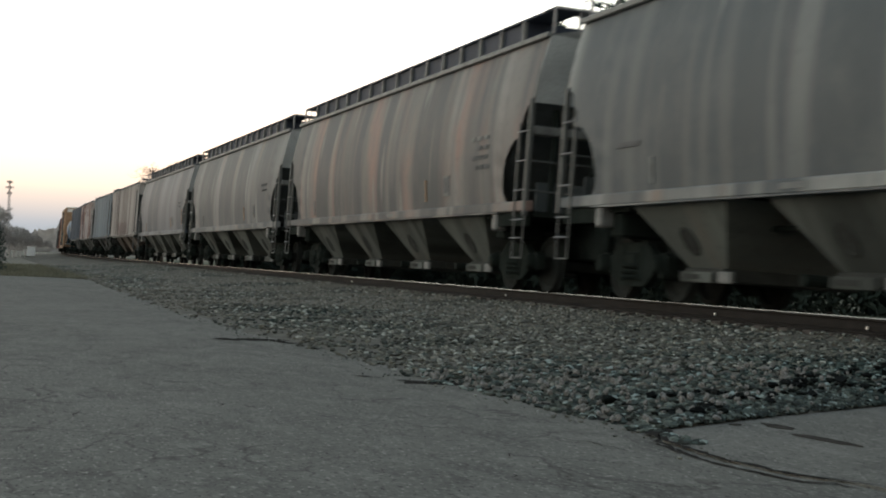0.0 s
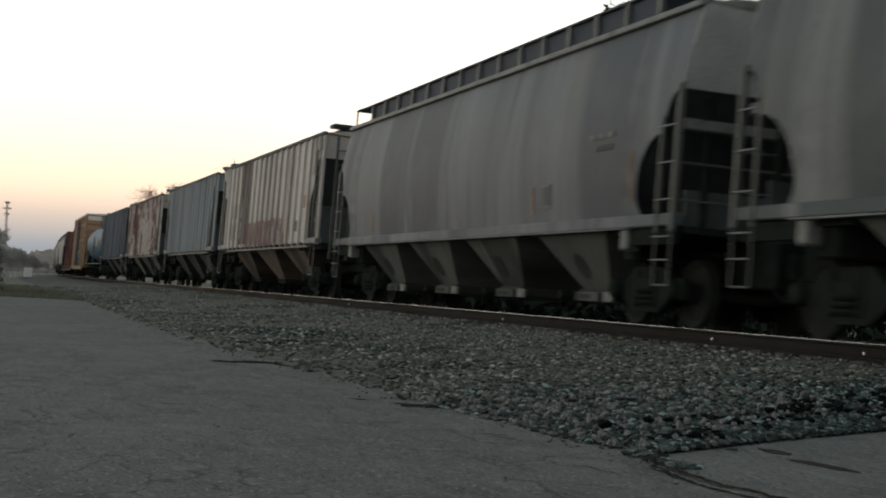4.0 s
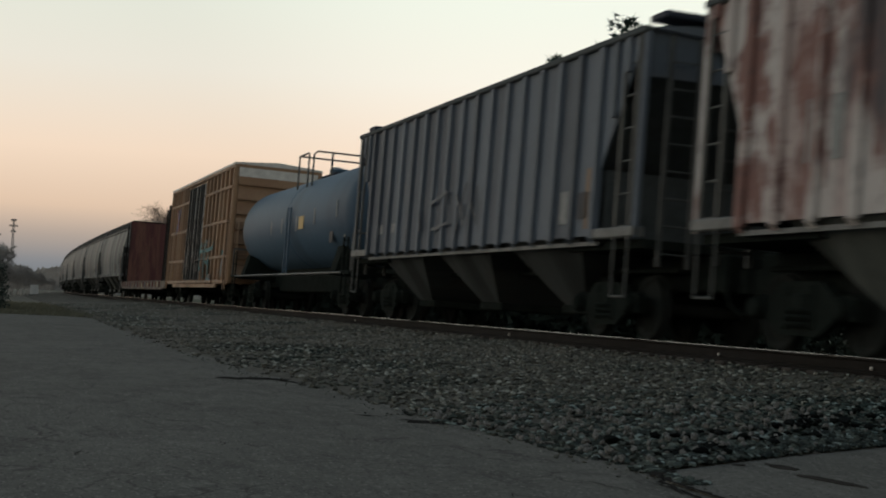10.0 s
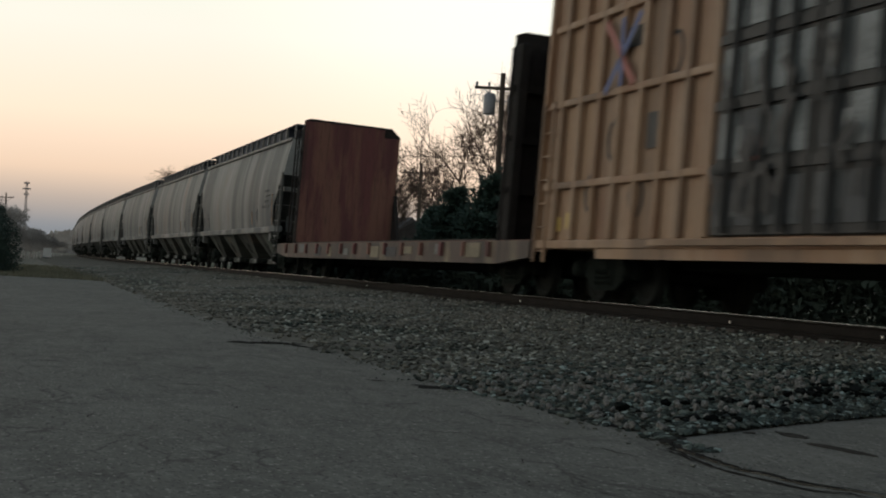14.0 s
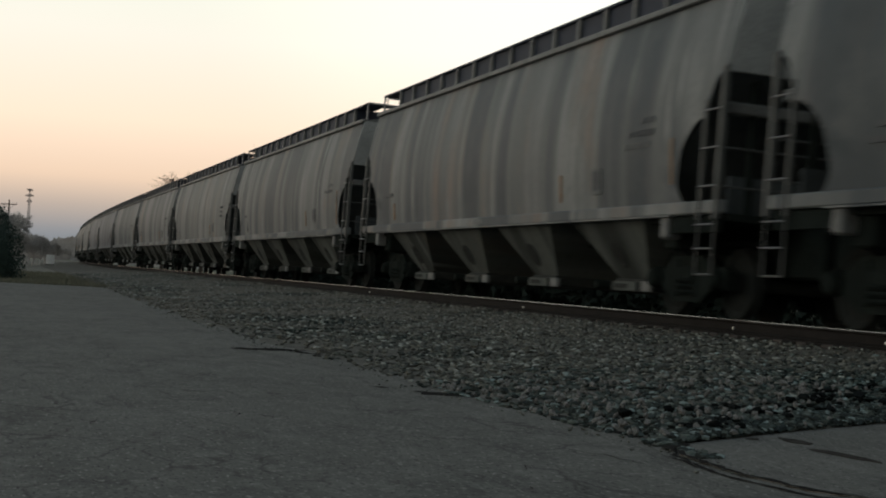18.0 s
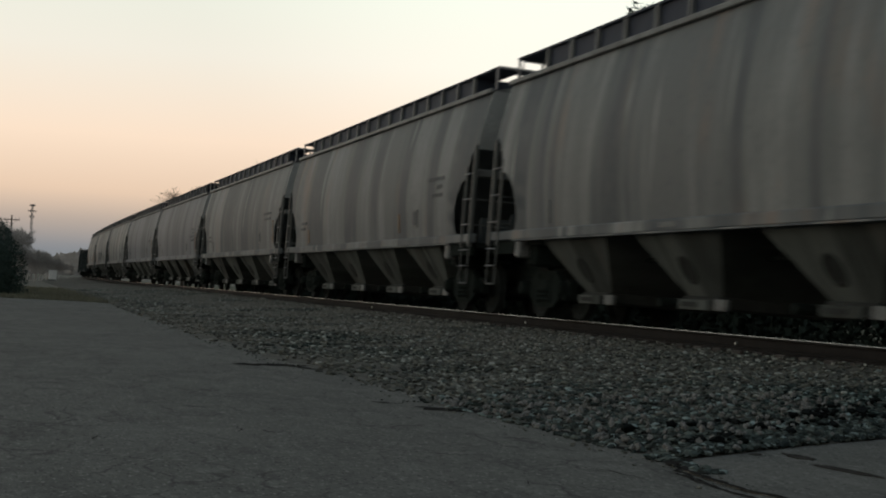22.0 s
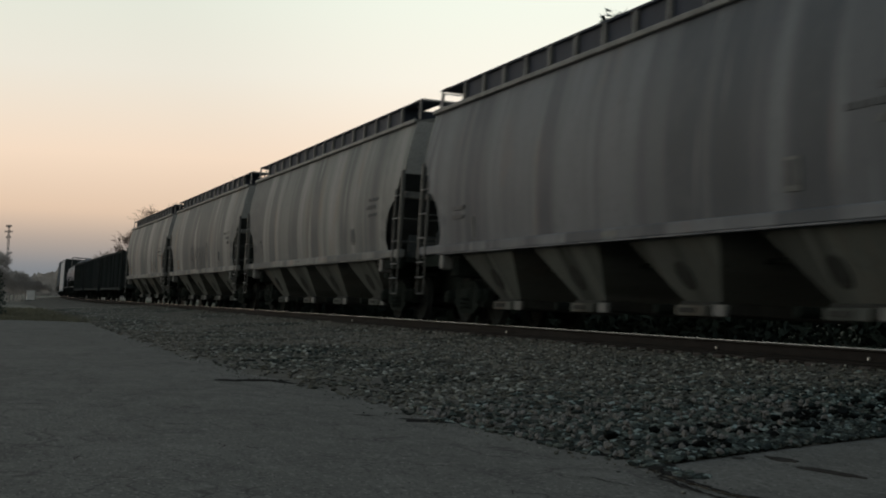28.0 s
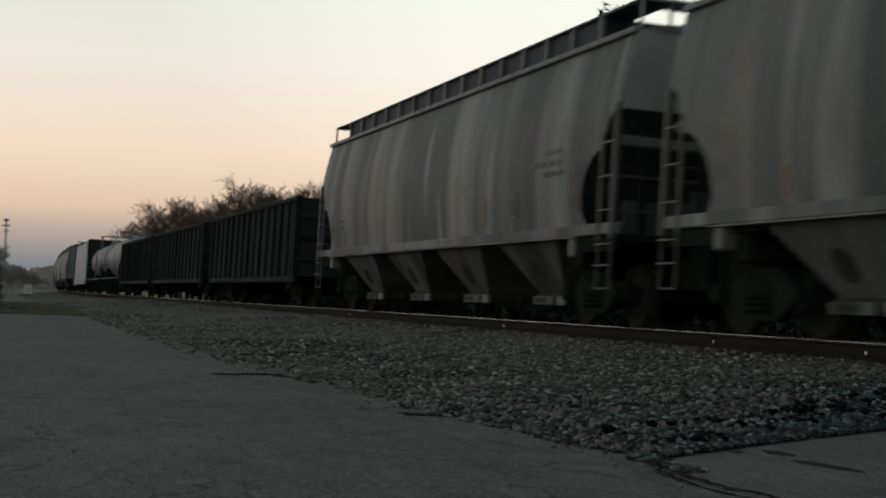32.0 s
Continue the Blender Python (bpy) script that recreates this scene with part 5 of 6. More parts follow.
crack([(2.93, 15.2), (3.15, 14.3)], 0.14)
crack([(3.00, 10.25), (3.13, 10.02), (3.46, 10.05), (3.50, 9.5)], 0.34)
crack([(2.7, 10.6), (2.95, 10.4)], 0.10)
crack(SEAM, 0.045, 0.011)
crack([(x - 0.10, y - 0.05) for x, y in SEAM[1:]], 0.03, 0.005)
crack([(3.52, 7.1), (3.33, 6.72), (3.27, 6.35), (3.22, 6.1)], 0.03, 0.004)
crack([(3.62, 7.2), (3.42, 6.95), (3.36, 6.78)], 0.10, 0.012)
crack([(3.3, 9.3), (3.45, 8.9), (3.5, 8.4)], 0.12)
crack([(3.45, 8.2), (3.5, 7.6), (3.6, 7.25)], 0.10)
# short open cracks and dark flecks across the lot
for line, w in (([(1.27, 9.66), (1.37, 9.72)], 0.12), ([(1.83, 10.63), (1.99, 10.56)], 0.14), ([(1.2, 7.74), (1.3, 7.70)], 0.07), ([(1.45, 8.3), (1.6, 8.08)], 0.07),
                ([(2.05, 6.60), (2.14, 6.50)], 0.03), ([(2.52, 8.38), (2.56, 8.28), (2.62, 8.32)], 0.07), ([(1.36, 8.2), (1.4, 8.5)], 0.03),
                ([(0.95, 6.05), (1.05, 5.9)], 0.025), ([(1.55, 5.6), (1.62, 5.75), (1.68, 5.60)], 0.025), ([(2.1, 5.5), (2.16, 5.7)], 0.025), ([(2.3, 6.1), (2.36, 6.35)], 0.03), ([(1.1, 6.6), (1.2, 6.4)], 0.03), ([(0.5, 7.6), (0.56, 7.9)], 0.035), ([(-0.3, 6.4), (-0.24, 6.7)], 0.03), ([(2.9, 7.9), (2.98, 7.6)], 0.03), ([(2.1, 7.4), (2.3, 7.25), (2.6, 7.3)], 0.03),
                ([(0.6, 6.9), (0.8, 6.75)], 0.04), ([(0.4, 5.7), (0.48, 5.5)], 0.025), ([(-0.4, 8.4), (-0.2, 8.3)], 0.07), ([(0.4, 11.5), (0.6, 11.4)], 0.14), ([(2.75, 6.9), (2.95, 6.7), (3.0, 6.3)], 0.03)):
    crack(line, w * 0.45)


def blotch(x, y, a, b, turn, seed):
    """An uneven dark stain."""
    pts = []
    for i in range(28):
        w = 2 * math.pi * i / 28
        r = 1 + 0.45 * noise.noise((math.cos(w) * 1.6, math.sin(w) * 1.6, seed))
        u, v = a * r * math.cos(w), b * r * math.sin(w)
        pts.append((x + u * math.cos(turn) - v * math.sin(turn), y + u * math.sin(turn) + v * math.cos(turn)))
    sheet("oil_stain", pts, 0.0105, STAIN, "dark oil stain on the apron", "stain", thick=0.003)


STAIN = plain("oil_stain_dirt", (0.075, 0.068, 0.060), 0.95, 0, 0.6, 12, 0.0)
blotch(4.35, 6.81, 0.28, 0.055, 1.68, 1)
blotch(4.43, 7.42, 0.15, 0.06, 1.5, 2)
blotch(4.20, 7.50, 0.05, 0.03, 0.6, 5)
blotch(5.15, 6.85, 0.10, 0.05, 0.1, 3)

sheet("lawn", [(13.4, -60), (60, -60), (70, 300), (24, 300), (13.4, 90)], -0.03, LAWN, "dark mown lawn beyond the track", "grass", thick=0.02)


def tufts(name, spots, height, mat, label):
    """Blades of rough grass."""
    v, f = [], []
    g = random.Random(len(spots))
    for x, y, z in spots:
        for _ in range(7):
            a, h = g.uniform(0, 6.283), height * g.uniform(0.5, 1.2)
            dx, dy = math.cos(a) * h * 0.45, math.sin(a) * h * 0.45
            k = len(v)
            w = 0.012 + 0.05 * height
            v += [(x - w * math.sin(a), y + w * math.cos(a), z), (x + w * math.sin(a), y - w * math.cos(a), z), (x + dx, y + dy, z + h)]
            f.append((k, k + 1, k + 2))
    me = bpy.data.meshes.new(name)
    me.from_pydata(v, [], f)
    me.materials.append(mat)
    return tagged(new(name, me), label, "grass", "", "stuff")


g = random.Random(77)
tufts("verge_grass", [(13.2 + 5 * g.random() ** 1.5, 2 + 70 * g.random(), -0.04) for _ in range(5000)], 0.22, LAWN, "rough dark grass along the far side of the track")
DRY = plain("dry_verge_grass", (0.23, 0.225, 0.165), 0.95, 0, 0.5, 2, 0.1)
tufts("lot_edge_grass", [(-8 + 13.5 * g.random(), 46.3 + 38 * g.random() ** 1.6, -0.06) for _ in range(7000)], 0.14, DRY, "short dry grass beyond the lot")

# the stone bed
cols, rows_y = [i / 40 for i in range(41)], [-60 + 4 * i for i in range(15)] + [1 + 0.25 * i for i in range(60)] + [16 + 0.5 * i for i in range(70)] + [51 + 3 * i for i in range(16)]
rings = []
for y in rows_y:
    e = ballast_edge(y) if y > 5 else 3.5
    rings.append([(e + (13.6 - e) * k, y, bed_height(e + (13.6 - e) * k, y)) for k in cols])
for i in range(40):
    y = 99 + 8 * i
    x = track_point(y)[0]
    rings.append([(x - 6 + (9.6) * k, y, float(np.interp(k, [0, 0.2, 0.45, 0.8, 1], [-0.05, 0.08, 0.24, 0.2, -0.05]))) for k in cols])
tagged(part("stone_bed", Shape().loft(rings, False), BED, None, "", True), "bed of crushed grey ballast under the rails", "ballast", "", "structure")


def stones(name, spots, mat, label):
    """Loose crushed stones: angular lumps, all in one sheet of pieces."""
    ico = bmesh.new()
    bmesh.ops.create_icosphere(ico, subdivisions=1, radius=1.0)
    base = np.array([v.co[:] for v in ico.verts])
    tris = np.array([[v.index for v in f.verts] for f in ico.faces])
    ico.free()
    rng = np.random.default_rng(len(spots))
    n = len(spots)
    spots = np.array(spots)
    lumps = base[None] * rng.uniform(0.42, 1.25, (n, len(base), 1))
    q = rng.normal(size=(n, 4))
    q /= np.linalg.norm(q, axis=1, keepdims=True)
    w, x, y, z = q.T
    rot = np.stack([1 - 2 * (y * y + z * z), 2 * (x * y - z * w), 2 * (x * z + y * w), 2 * (x * y + z * w), 1 - 2 * (x * x + z * z), 2 * (y * z - x * w), 2 * (x * z - y * w), 2 * (y * z + x * w), 1 - 2 * (x * x + y * y)], 1).reshape(n, 3, 3)
    lumps = np.einsum("nij,nkj->nki", rot, lumps * rng.uniform(0.65, 1.0, (n, 1, 3)))
    lumps = lumps * spots[:, None, 3:4] * np.array([1.32, 1.15, 0.66]) + spots[:, None, :3]
    me = bpy.data.meshes.new(name)
    me.from_pydata(lumps.reshape(-1, 3).tolist(), [], (tris[None] + (np.arange(n) * len(base))[:, None, None]).reshape(-1, 3).tolist())
    me.materials.append(mat)
    return tagged(new(name, me), label, "gravel", "", "stuff")


rnd = random.Random(11)


spots = []
while len(spots) < 30000:
    y = 6.6 + 75.0 * rnd.random() ** 2.3
    e = ballast_edge(y)
    x = e - 0.04 + (8.75 - e + 0.04) * rnd.random()
    if on_apron(x, y):
        continue
    r = rnd.uniform(0.013, 0.028) + 0.0007 * y
    if x < e + 0.15 and rnd.random() < 0.5:
        continue
    # further off the stones thin out into dust towards the pavement
    if y > 13 and rnd.random() > 0.25 + (x - e) / 1.9:
        continue
    spots.append((x, y, max(0.0, bed_height(x, y)) + r * 0.35, r))
for _ in range(1800):
    x = 3.6 + 5.0 * rnd.random()
    y = apron_end(x) + 0.02 + abs(rnd.gauss(0, 0.2))
    r = rnd.uniform(0.018, 0.036)
    spots.append((x, y, bed_height(x, y) + r * 0.4, r))
# Tone set by distance: dark teal beside the apron, then grey, then dusty.
near_dark, grey, dusty = [], [], []
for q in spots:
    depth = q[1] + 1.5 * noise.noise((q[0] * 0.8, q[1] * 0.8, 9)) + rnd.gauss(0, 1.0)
    (near_dark if depth < 9.9 + 0.25 * q[0] else grey if depth + rnd.gauss(0, 3.0) < 20 else dusty).append(q)
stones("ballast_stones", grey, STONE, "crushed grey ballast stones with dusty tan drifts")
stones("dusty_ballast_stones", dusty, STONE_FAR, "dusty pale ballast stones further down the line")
stones("damp_ballast_stones", near_dark, STONE_NEAR, "darker teal-grey ballast stones beside the apron")
spots = []
for cx, cy, n, spread in ((3.78, 8.38, 3, 0.05), (4.24, 8.41, 4, 0.07), (4.63, 8.7, 4, 0.07), (4.05, 7.75, 5, 0.09), (4.35, 7.85, 8, 0.12), (5.93, 9.59, 5, 0.10), (5.51, 8.95, 9, 0.16), (5.8, 9.1, 9, 0.14), (5.12, 8.6, 7, 0.13),
                          (6.1, 9.15, 10, 0.16), (3.82, 7.65, 5, 0.07), (4.8, 8.3, 6, 0.14), (6.5, 9.6, 10, 0.2), (7.0, 9.9, 10, 0.2)):
    for i in range(n):
        x, y = cx + rnd.gauss(0, spread), cy + rnd.gauss(0, spread * 0.6)
        if on_apron(x, y - 0.06):
            continue
        r = rnd.uniform(0.02, 0.055)
        spots.append((x, y, max(bed_height(x, y), 0.02) + 0.035, r))
stones("oily_stones", spots, STONE_DARK, "black oily lumps among the ballast stones")
# a few bright stones lying loose on the pavement edge
spots = [(ballast_edge(y) - abs(rnd.gauss(0, 0.12)), y, 0.006, rnd.uniform(0.007, 0.016)) for y in [6 + 24 * rnd.random() ** 1.5 for _ in range(260)]]
stones("stray_stones", [s for s in spots if not on_apron(s[0], s[1])], STONE, "stray chips of stone on the pavement")


lumps = []
for k in range(6):
    bm = bmesh.new()
    bmesh.ops.create_icosphere(bm, subdivisions=1, radius=1.0)
    for p in bm.verts:
        p.co *= rnd.uniform(0.5, 1.2)
    me = bpy.data.meshes.new("stone")
    bm.to_mesh(me)
    bm.free()
    me.materials.append(LOOSE)
    lumps.append(me)
bed = bpy.data.objects["stone_bed"]
n = 0
while n < 280:
    y = 7.3 + 3.4 * rnd.random()
    x = ballast_edge(y) + 3.2 * rnd.random() ** 1.2
    if on_apron(x, y):
        continue
    r = rnd.uniform(0.016, 0.030)
    o = part("stone", lumps[n % 6], None, bed)
    o.matrix_local = pose(x, y, bed_height(x, y) + 0.03, rnd.uniform(0, 360), rnd.uniform(0, 360), rnd.uniform(0, 360)) @ Matrix.Diagonal((r * 1.1, r, r * 0.75, 1))
    n += 1


def along_track(outline, s0, s1, step):
    """Sweep an outline of (across, up), given in the canted plane of the track."""
    rings, s = [], s0
    while s <= s1:
        m = on_track(s)
        rings.append([tuple(m @ Vector((u, 0, w))) for u, w in outline])
        s += step if s > BEND - 20 else (s1 if s1 < BEND else BEND - 15) - s if s < BEND - 20 else step
    return rings


track = tagged(new("track"), "single railway track on wooden ties and stone ballast", "railway track", "", "structure")
for sx in SIDES:
    c = sx * 0.755
    web = [(c - 0.075, -0.178), (c + 0.075, -0.178), (c + 0.075, -0.160), (c + 0.012, -0.140), (c + 0.012, -0.045), (c + 0.036, -0.035), (c + 0.036, -0.010), (c - 0.036, -0.010), (c - 0.036, -0.035),
           (c - 0.012, -0.045), (c - 0.012, -0.140), (c - 0.075, -0.160)]
    part("rail", Shape().loft(along_track(web, -420, 660, 12)), RAIL, track, "rusty steel rail")
    part("rail_head", Shape().loft(along_track([(c - 0.037, -0.010), (c + 0.037, -0.010), (c + 0.035, -0.004), (c + 0.026, 0.0), (c - 0.026, 0.0), (c - 0.035, -0.004)], -420, 660, 12)), RAIL_TOP, track, "polished running surface of the rail")
tie = Shape().box(-1.3, 1.3, -0.115, 0.115, -0.36, -0.185, 0.015).mesh("tie", TIE)
tie_plate = Shape().box(-0.10, 0.10, -0.09, 0.09, -0.185, -0.175).mesh("tie_plate", RAIL)
for i in range(150):
    t = part("tie", tie, None, track)
    t.matrix_local = on_track(-12 + i * 0.52)
for s in (36.2, 24.9, 17.05, 13.65, 10.9):
    b = part("rail_bolt", Shape().lathe([(0.017, 0), (0.021, -0.01), (0.019, -0.025), (0.0, -0.028)], "x", (0, 0, 0), 10), BOLT, track, "bright bolt head on the rail web")
    b.matrix_local = on_track(s) @ pose(-0.77, 0, -0.115)


# ------------------------------------------------------------------ trees, poles and far things
FINEST = [0.024]     # radius of the thinnest twigs


def limb(s, p, d, length, r, depth, rng, tips):
    """A branching limb of tapered rods."""
    n, r = 3, max(r, FINEST[0])
    for k in range(n):
        q = p + d * (length / n)
        s.rod(p, q, r * (1 - 0.22 * k), 5 if depth > 1 else 3, r * (1 - 0.22 * (k + 1)))
        p = q
        d = (d + Vector((rng.gauss(0, 0.13), rng.gauss(0, 0.13), rng.gauss(0.03, 0.08)))).normalized()
        if depth > 0 and (k > 0 or depth < 3):
            for _ in range(2 if depth > 1 else 2):
                side = d.cross(Vector((rng.gauss(0, 1), rng.gauss(0, 1), rng.gauss(0, 1)))).normalized()
                limb(s, p, (d * rng.uniform(0.5, 0.9) + side * rng.uniform(0.5, 0.9) + Vector((0, 0, 0.15))).normalized(), length * rng.uniform(0.5, 0.72), r * (0.55 - 0.05 * k), depth - 1, rng, tips)
    tips.append(p)


def bare_tree(x, y, height, seed, label="bare grey deciduous tree without leaves", depth=4, twig=None):
    rng = random.Random(seed)
    t = thing("bare_tree", label, "tree", "bare trees")
    trunk, tips = Shape(), []
    trunk.rod((0, 0, 0), (0.05, 0, height * 0.25), height * 0.024, 8, height * 0.018)
    crown = Shape()
    for k in range(3):
        a = 2.1 * k + rng.uniform(0, 1)
        limb(crown, Vector((0.05, 0, height * (0.20 + 0.03 * k))), Vector((0.45 * math.cos(a), 0.45 * math.sin(a), 1)).normalized(), height * 0.40, height * 0.013, depth, rng, tips)
    part("trunk", trunk, twig or BARK, t, "", True)
    part("crown", crown, twig or TWIG, t, "bare twigs and limbs")
    t.location = (x, y, -0.1)
    return t


def pine(x, y, height, width, seed, label="dark green pine tree with layered boughs", taper=0.75):
    rng = random.Random(seed)
    t = thing("pine_tree", label, "tree", "pine trees")
    part("trunk", Shape().rod((0, 0, 0), (0, 0, height * 0.97), height * 0.02, 8, 0.02), BARK, t, "", True)
    v, f, boughs = [], [], Shape()
    z = height * 0.06
    while z < height:
        k = z / height
        reach = width / 2 * (1 - k) ** taper * rng.uniform(0.75, 1.15) + 0.12
        for b in range(11 if k < 0.8 else 6):
            a = rng.uniform(0, 6.283)
            le = reach * rng.uniform(0.6, 1.05)
            d = Vector((math.cos(a), math.sin(a), rng.uniform(-0.12, 0.22) + 0.35 * k))
            boughs.rod((0, 0, z), tuple(Vector((0, 0, z)) + d * le * 0.9), 0.035 * (1 - k) + 0.01, 3, 0.008)
            steps = max(3, int(le / 0.2))
            for i in range(steps):
                q = (i + 1) / steps
                c = Vector((0, 0, z)) + d * le * q + Vector((rng.gauss(0, 0.13), rng.gauss(0, 0.13), rng.gauss(0, 0.08) - 0.10 * le * q * q))
                for _ in range(9):
                    n = (Vector((rng.gauss(0, 1), rng.gauss(0, 1), rng.gauss(0.1, 0.6))) + d * 0.8).normalized()
                    side = n.orthogonal().normalized() * rng.uniform(0.03, 0.06)
                    ln = rng.uniform(0.18, 0.38)
                    j = len(v)
                    v += [tuple(c - side), tuple(c + side), tuple(c + n * ln)]
                    f.append((j, j + 1, j + 2))
        z += height * 0.018 + 0.04
    me = bpy.data.meshes.new("needles")
    me.from_pydata(v, [], f)
    me.materials.append(NEEDLE)
    part("branchwork", boughs, BARK, t)
    part("crown", me, None, t, "dense dark needles")
    t.location = (x, y, -0.1)
    return t


def leafy_mound(name, x, y, z, rx, ry, rz, count, size, mat, seed, label, category):
    """A shrub: stems, and a crown of small leaves with an uneven outline."""
    rng = random.Random(seed)
    t = thing(name, label, category)
    stems = Shape()
    for k in range(7):
        a = k * 0.9
        stems.rod((0.1 * math.cos(a), 0.1 * math.sin(a), 0), (rx * 0.6 * math.cos(a), ry * 0.6 * math.sin(a), rz * 0.8), 0.04, 5, 0.012)
    part("stems", stems, BARK, t)
    v, f = [], []
    for _ in range(count):
        u = Vector((rng.gauss(0, 1), rng.gauss(0, 1), rng.gauss(0, 1))).normalized()
        u.z = abs(u.z) if rng.random() < 0.85 else u.z * 0.3
        q = rng.uniform(0.72, 1.0) * (1 + 0.10 * noise.noise(u * 2.5 + Vector((seed, 0, 0))))
        c = Vector((u.x * rx * q, u.y * ry * q, max(0.05, abs(u.z) ** 0.75 * rz * q)))
        n = (u + Vector((rng.gauss(0, 0.6), rng.gauss(0, 0.6), rng.gauss(0, 0.6)))).normalized()
        a = n.orthogonal().normalized()
        b = n.cross(a)
        s = size * rng.uniform(0.6, 1.3)
        j = len(v)
        v += [tuple(c - a * s * 0.5), tuple(c + b * s * 0.35), tuple(c + a * s * 0.6), tuple(c - b * s * 0.35)]
        f.append((j, j + 1, j + 2, j + 3))
    me = bpy.data.meshes.new("leaves")
    me.from_pydata(v, [], f)
    me.materials.append(mat)
    part("crown", me, None, t, "dense small dark leaves")
    part("core", Shape().lathe([(0.05, rz * 0.88), (rx * 0.42, rz * 0.80), (rx * 0.70, rz * 0.55), (rx * 0.80, rz * 0.25), (rx * 0.75, 0.02)], "z", n=14), mat, t)
    t.location = (x, y, z)
    return t


def bearing(px, t, dist):
    """Ground place at a distance, on a heading given in degrees to the right of the track."""
    return dist * math.sin(radians(px)), dist * math.cos(radians(px))


# evergreen shrub beside the lot, and the bare brush behind it
leafy_mound("evergreen_shrub", -1.25, 55.0, -0.05, 2.35, 2.1, 3.15, 40000, 0.075, HEDGE, 3, "rounded dark evergreen shrub at the edge of the lot", "shrub")
for i, (deg, dist, h) in enumerate(((-0.9, 120, 6.5), (-0.3, 130, 7.5), (0.25, 125, 7.2), (0.7, 135, 6.0), (1.15, 150, 5.0), (1.5, 170, 4.6), (1.9, 190, 4.2), (-1.5, 118, 8.0), (0.0, 150, 8.0), (2.3, 230, 5.0), (-0.6, 125, 7.4), (-0.1, 122, 7.6), (0.45, 128, 7.0), (0.9, 140, 6.2), (1.3, 155, 5.4), (1.7, 175, 4.8), (0.6, 160, 6.6), (2.1, 205, 4.8), (2.6, 250, 5.2), (-1.2, 112, 7.6), (1.0, 145, 6.8), (1.25, 150, 6.6), (1.45, 150, 6.4), (1.6, 160, 6.4), (1.85, 165, 6.0), (2.0, 180, 5.8), (2.2, 190, 5.6), (0.8, 135, 7.0))):
    x, y = bearing(deg, 0, dist)
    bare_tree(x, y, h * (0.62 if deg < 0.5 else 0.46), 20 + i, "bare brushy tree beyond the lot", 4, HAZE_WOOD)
# far wood line
v, f = [], []
rng = random.Random(8)
for _ in range(26000):
    a = radians(rng.uniform(-14, 50))
    d = rng.uniform(620, 760)
    h = 9 + 4 * noise.noise((math.degrees(a) * 0.8, 1, 0)) + 2 * noise.noise((math.degrees(a) * 4, 2, 0))
    c = Vector((d * math.sin(a), d * math.cos(a), rng.uniform(0, 1) ** 0.7 * h))
    s = rng.uniform(0.7, 1.7)
    j = len(v)
    v += [tuple(c + Vector((-s, 0, -s * 0.6))), tuple(c + Vector((s, rng.uniform(-1, 1), -s * 0.4))), tuple(c + Vector((rng.uniform(-s, s), 0, s)))]
    f.append((j, j + 1, j + 2))
me = bpy.data.meshes.new("far_woods")
me.from_pydata(v, [], f)
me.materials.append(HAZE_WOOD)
tagged(new("far_woods", me), "distant line of bare winter woods", "woods", "", "stuff")


def lattice_tower(x, y, h):
    t = thing("radio_tower", "slender steel lattice radio tower with antenna rings", "tower")
    legs = [(math.cos(a) , math.sin(a)) for a in (0.5, 2.6, 4.7)]
    for lx, ly in legs:
        part("tower_leg", Shape().rod((lx * 0.75, ly * 0.75, 0), (lx * 0.25, ly * 0.25, h), 0.11, 6, 0.07), STEEL, t)
    br = Shape()
    n = 16
    for k in range(n):
        for i in range(3):
            a, b = legs[i], legs[(i + 1) % 3]
            r0, r1 = 0.75 - 0.5 * k / n, 0.75 - 0.5 * (k + 1) / n
            br.rod((a[0] * r0, a[1] * r0, h * k / n), (b[0] * r1, b[1] * r1, h * (k + 1) / n), 0.05, 4)
    part("bracing", br, STEEL, t)
    for z, r in ((h * 0.98, 0.8), (h * 0.90, 1.2), (h * 0.82, 0.7)):
        ring = part("antenna_ring", Shape().path([(r * math.cos(i * math.pi / 5), r * math.sin(i * math.pi / 5), z) for i in range(11)], 0.09), STEEL, t)
        for i in range(6):
            part("antenna", Shape().box(r * math.cos(i * 1.047) - 0.12, r * math.cos(i * 1.047) + 0.12, r * math.sin(i * 1.047) - 0.12, r * math.sin(i * 1.047) + 0.12, z - 0.35, z + 0.35), STEEL, ring)
    t.location = (x, y, -0.1)


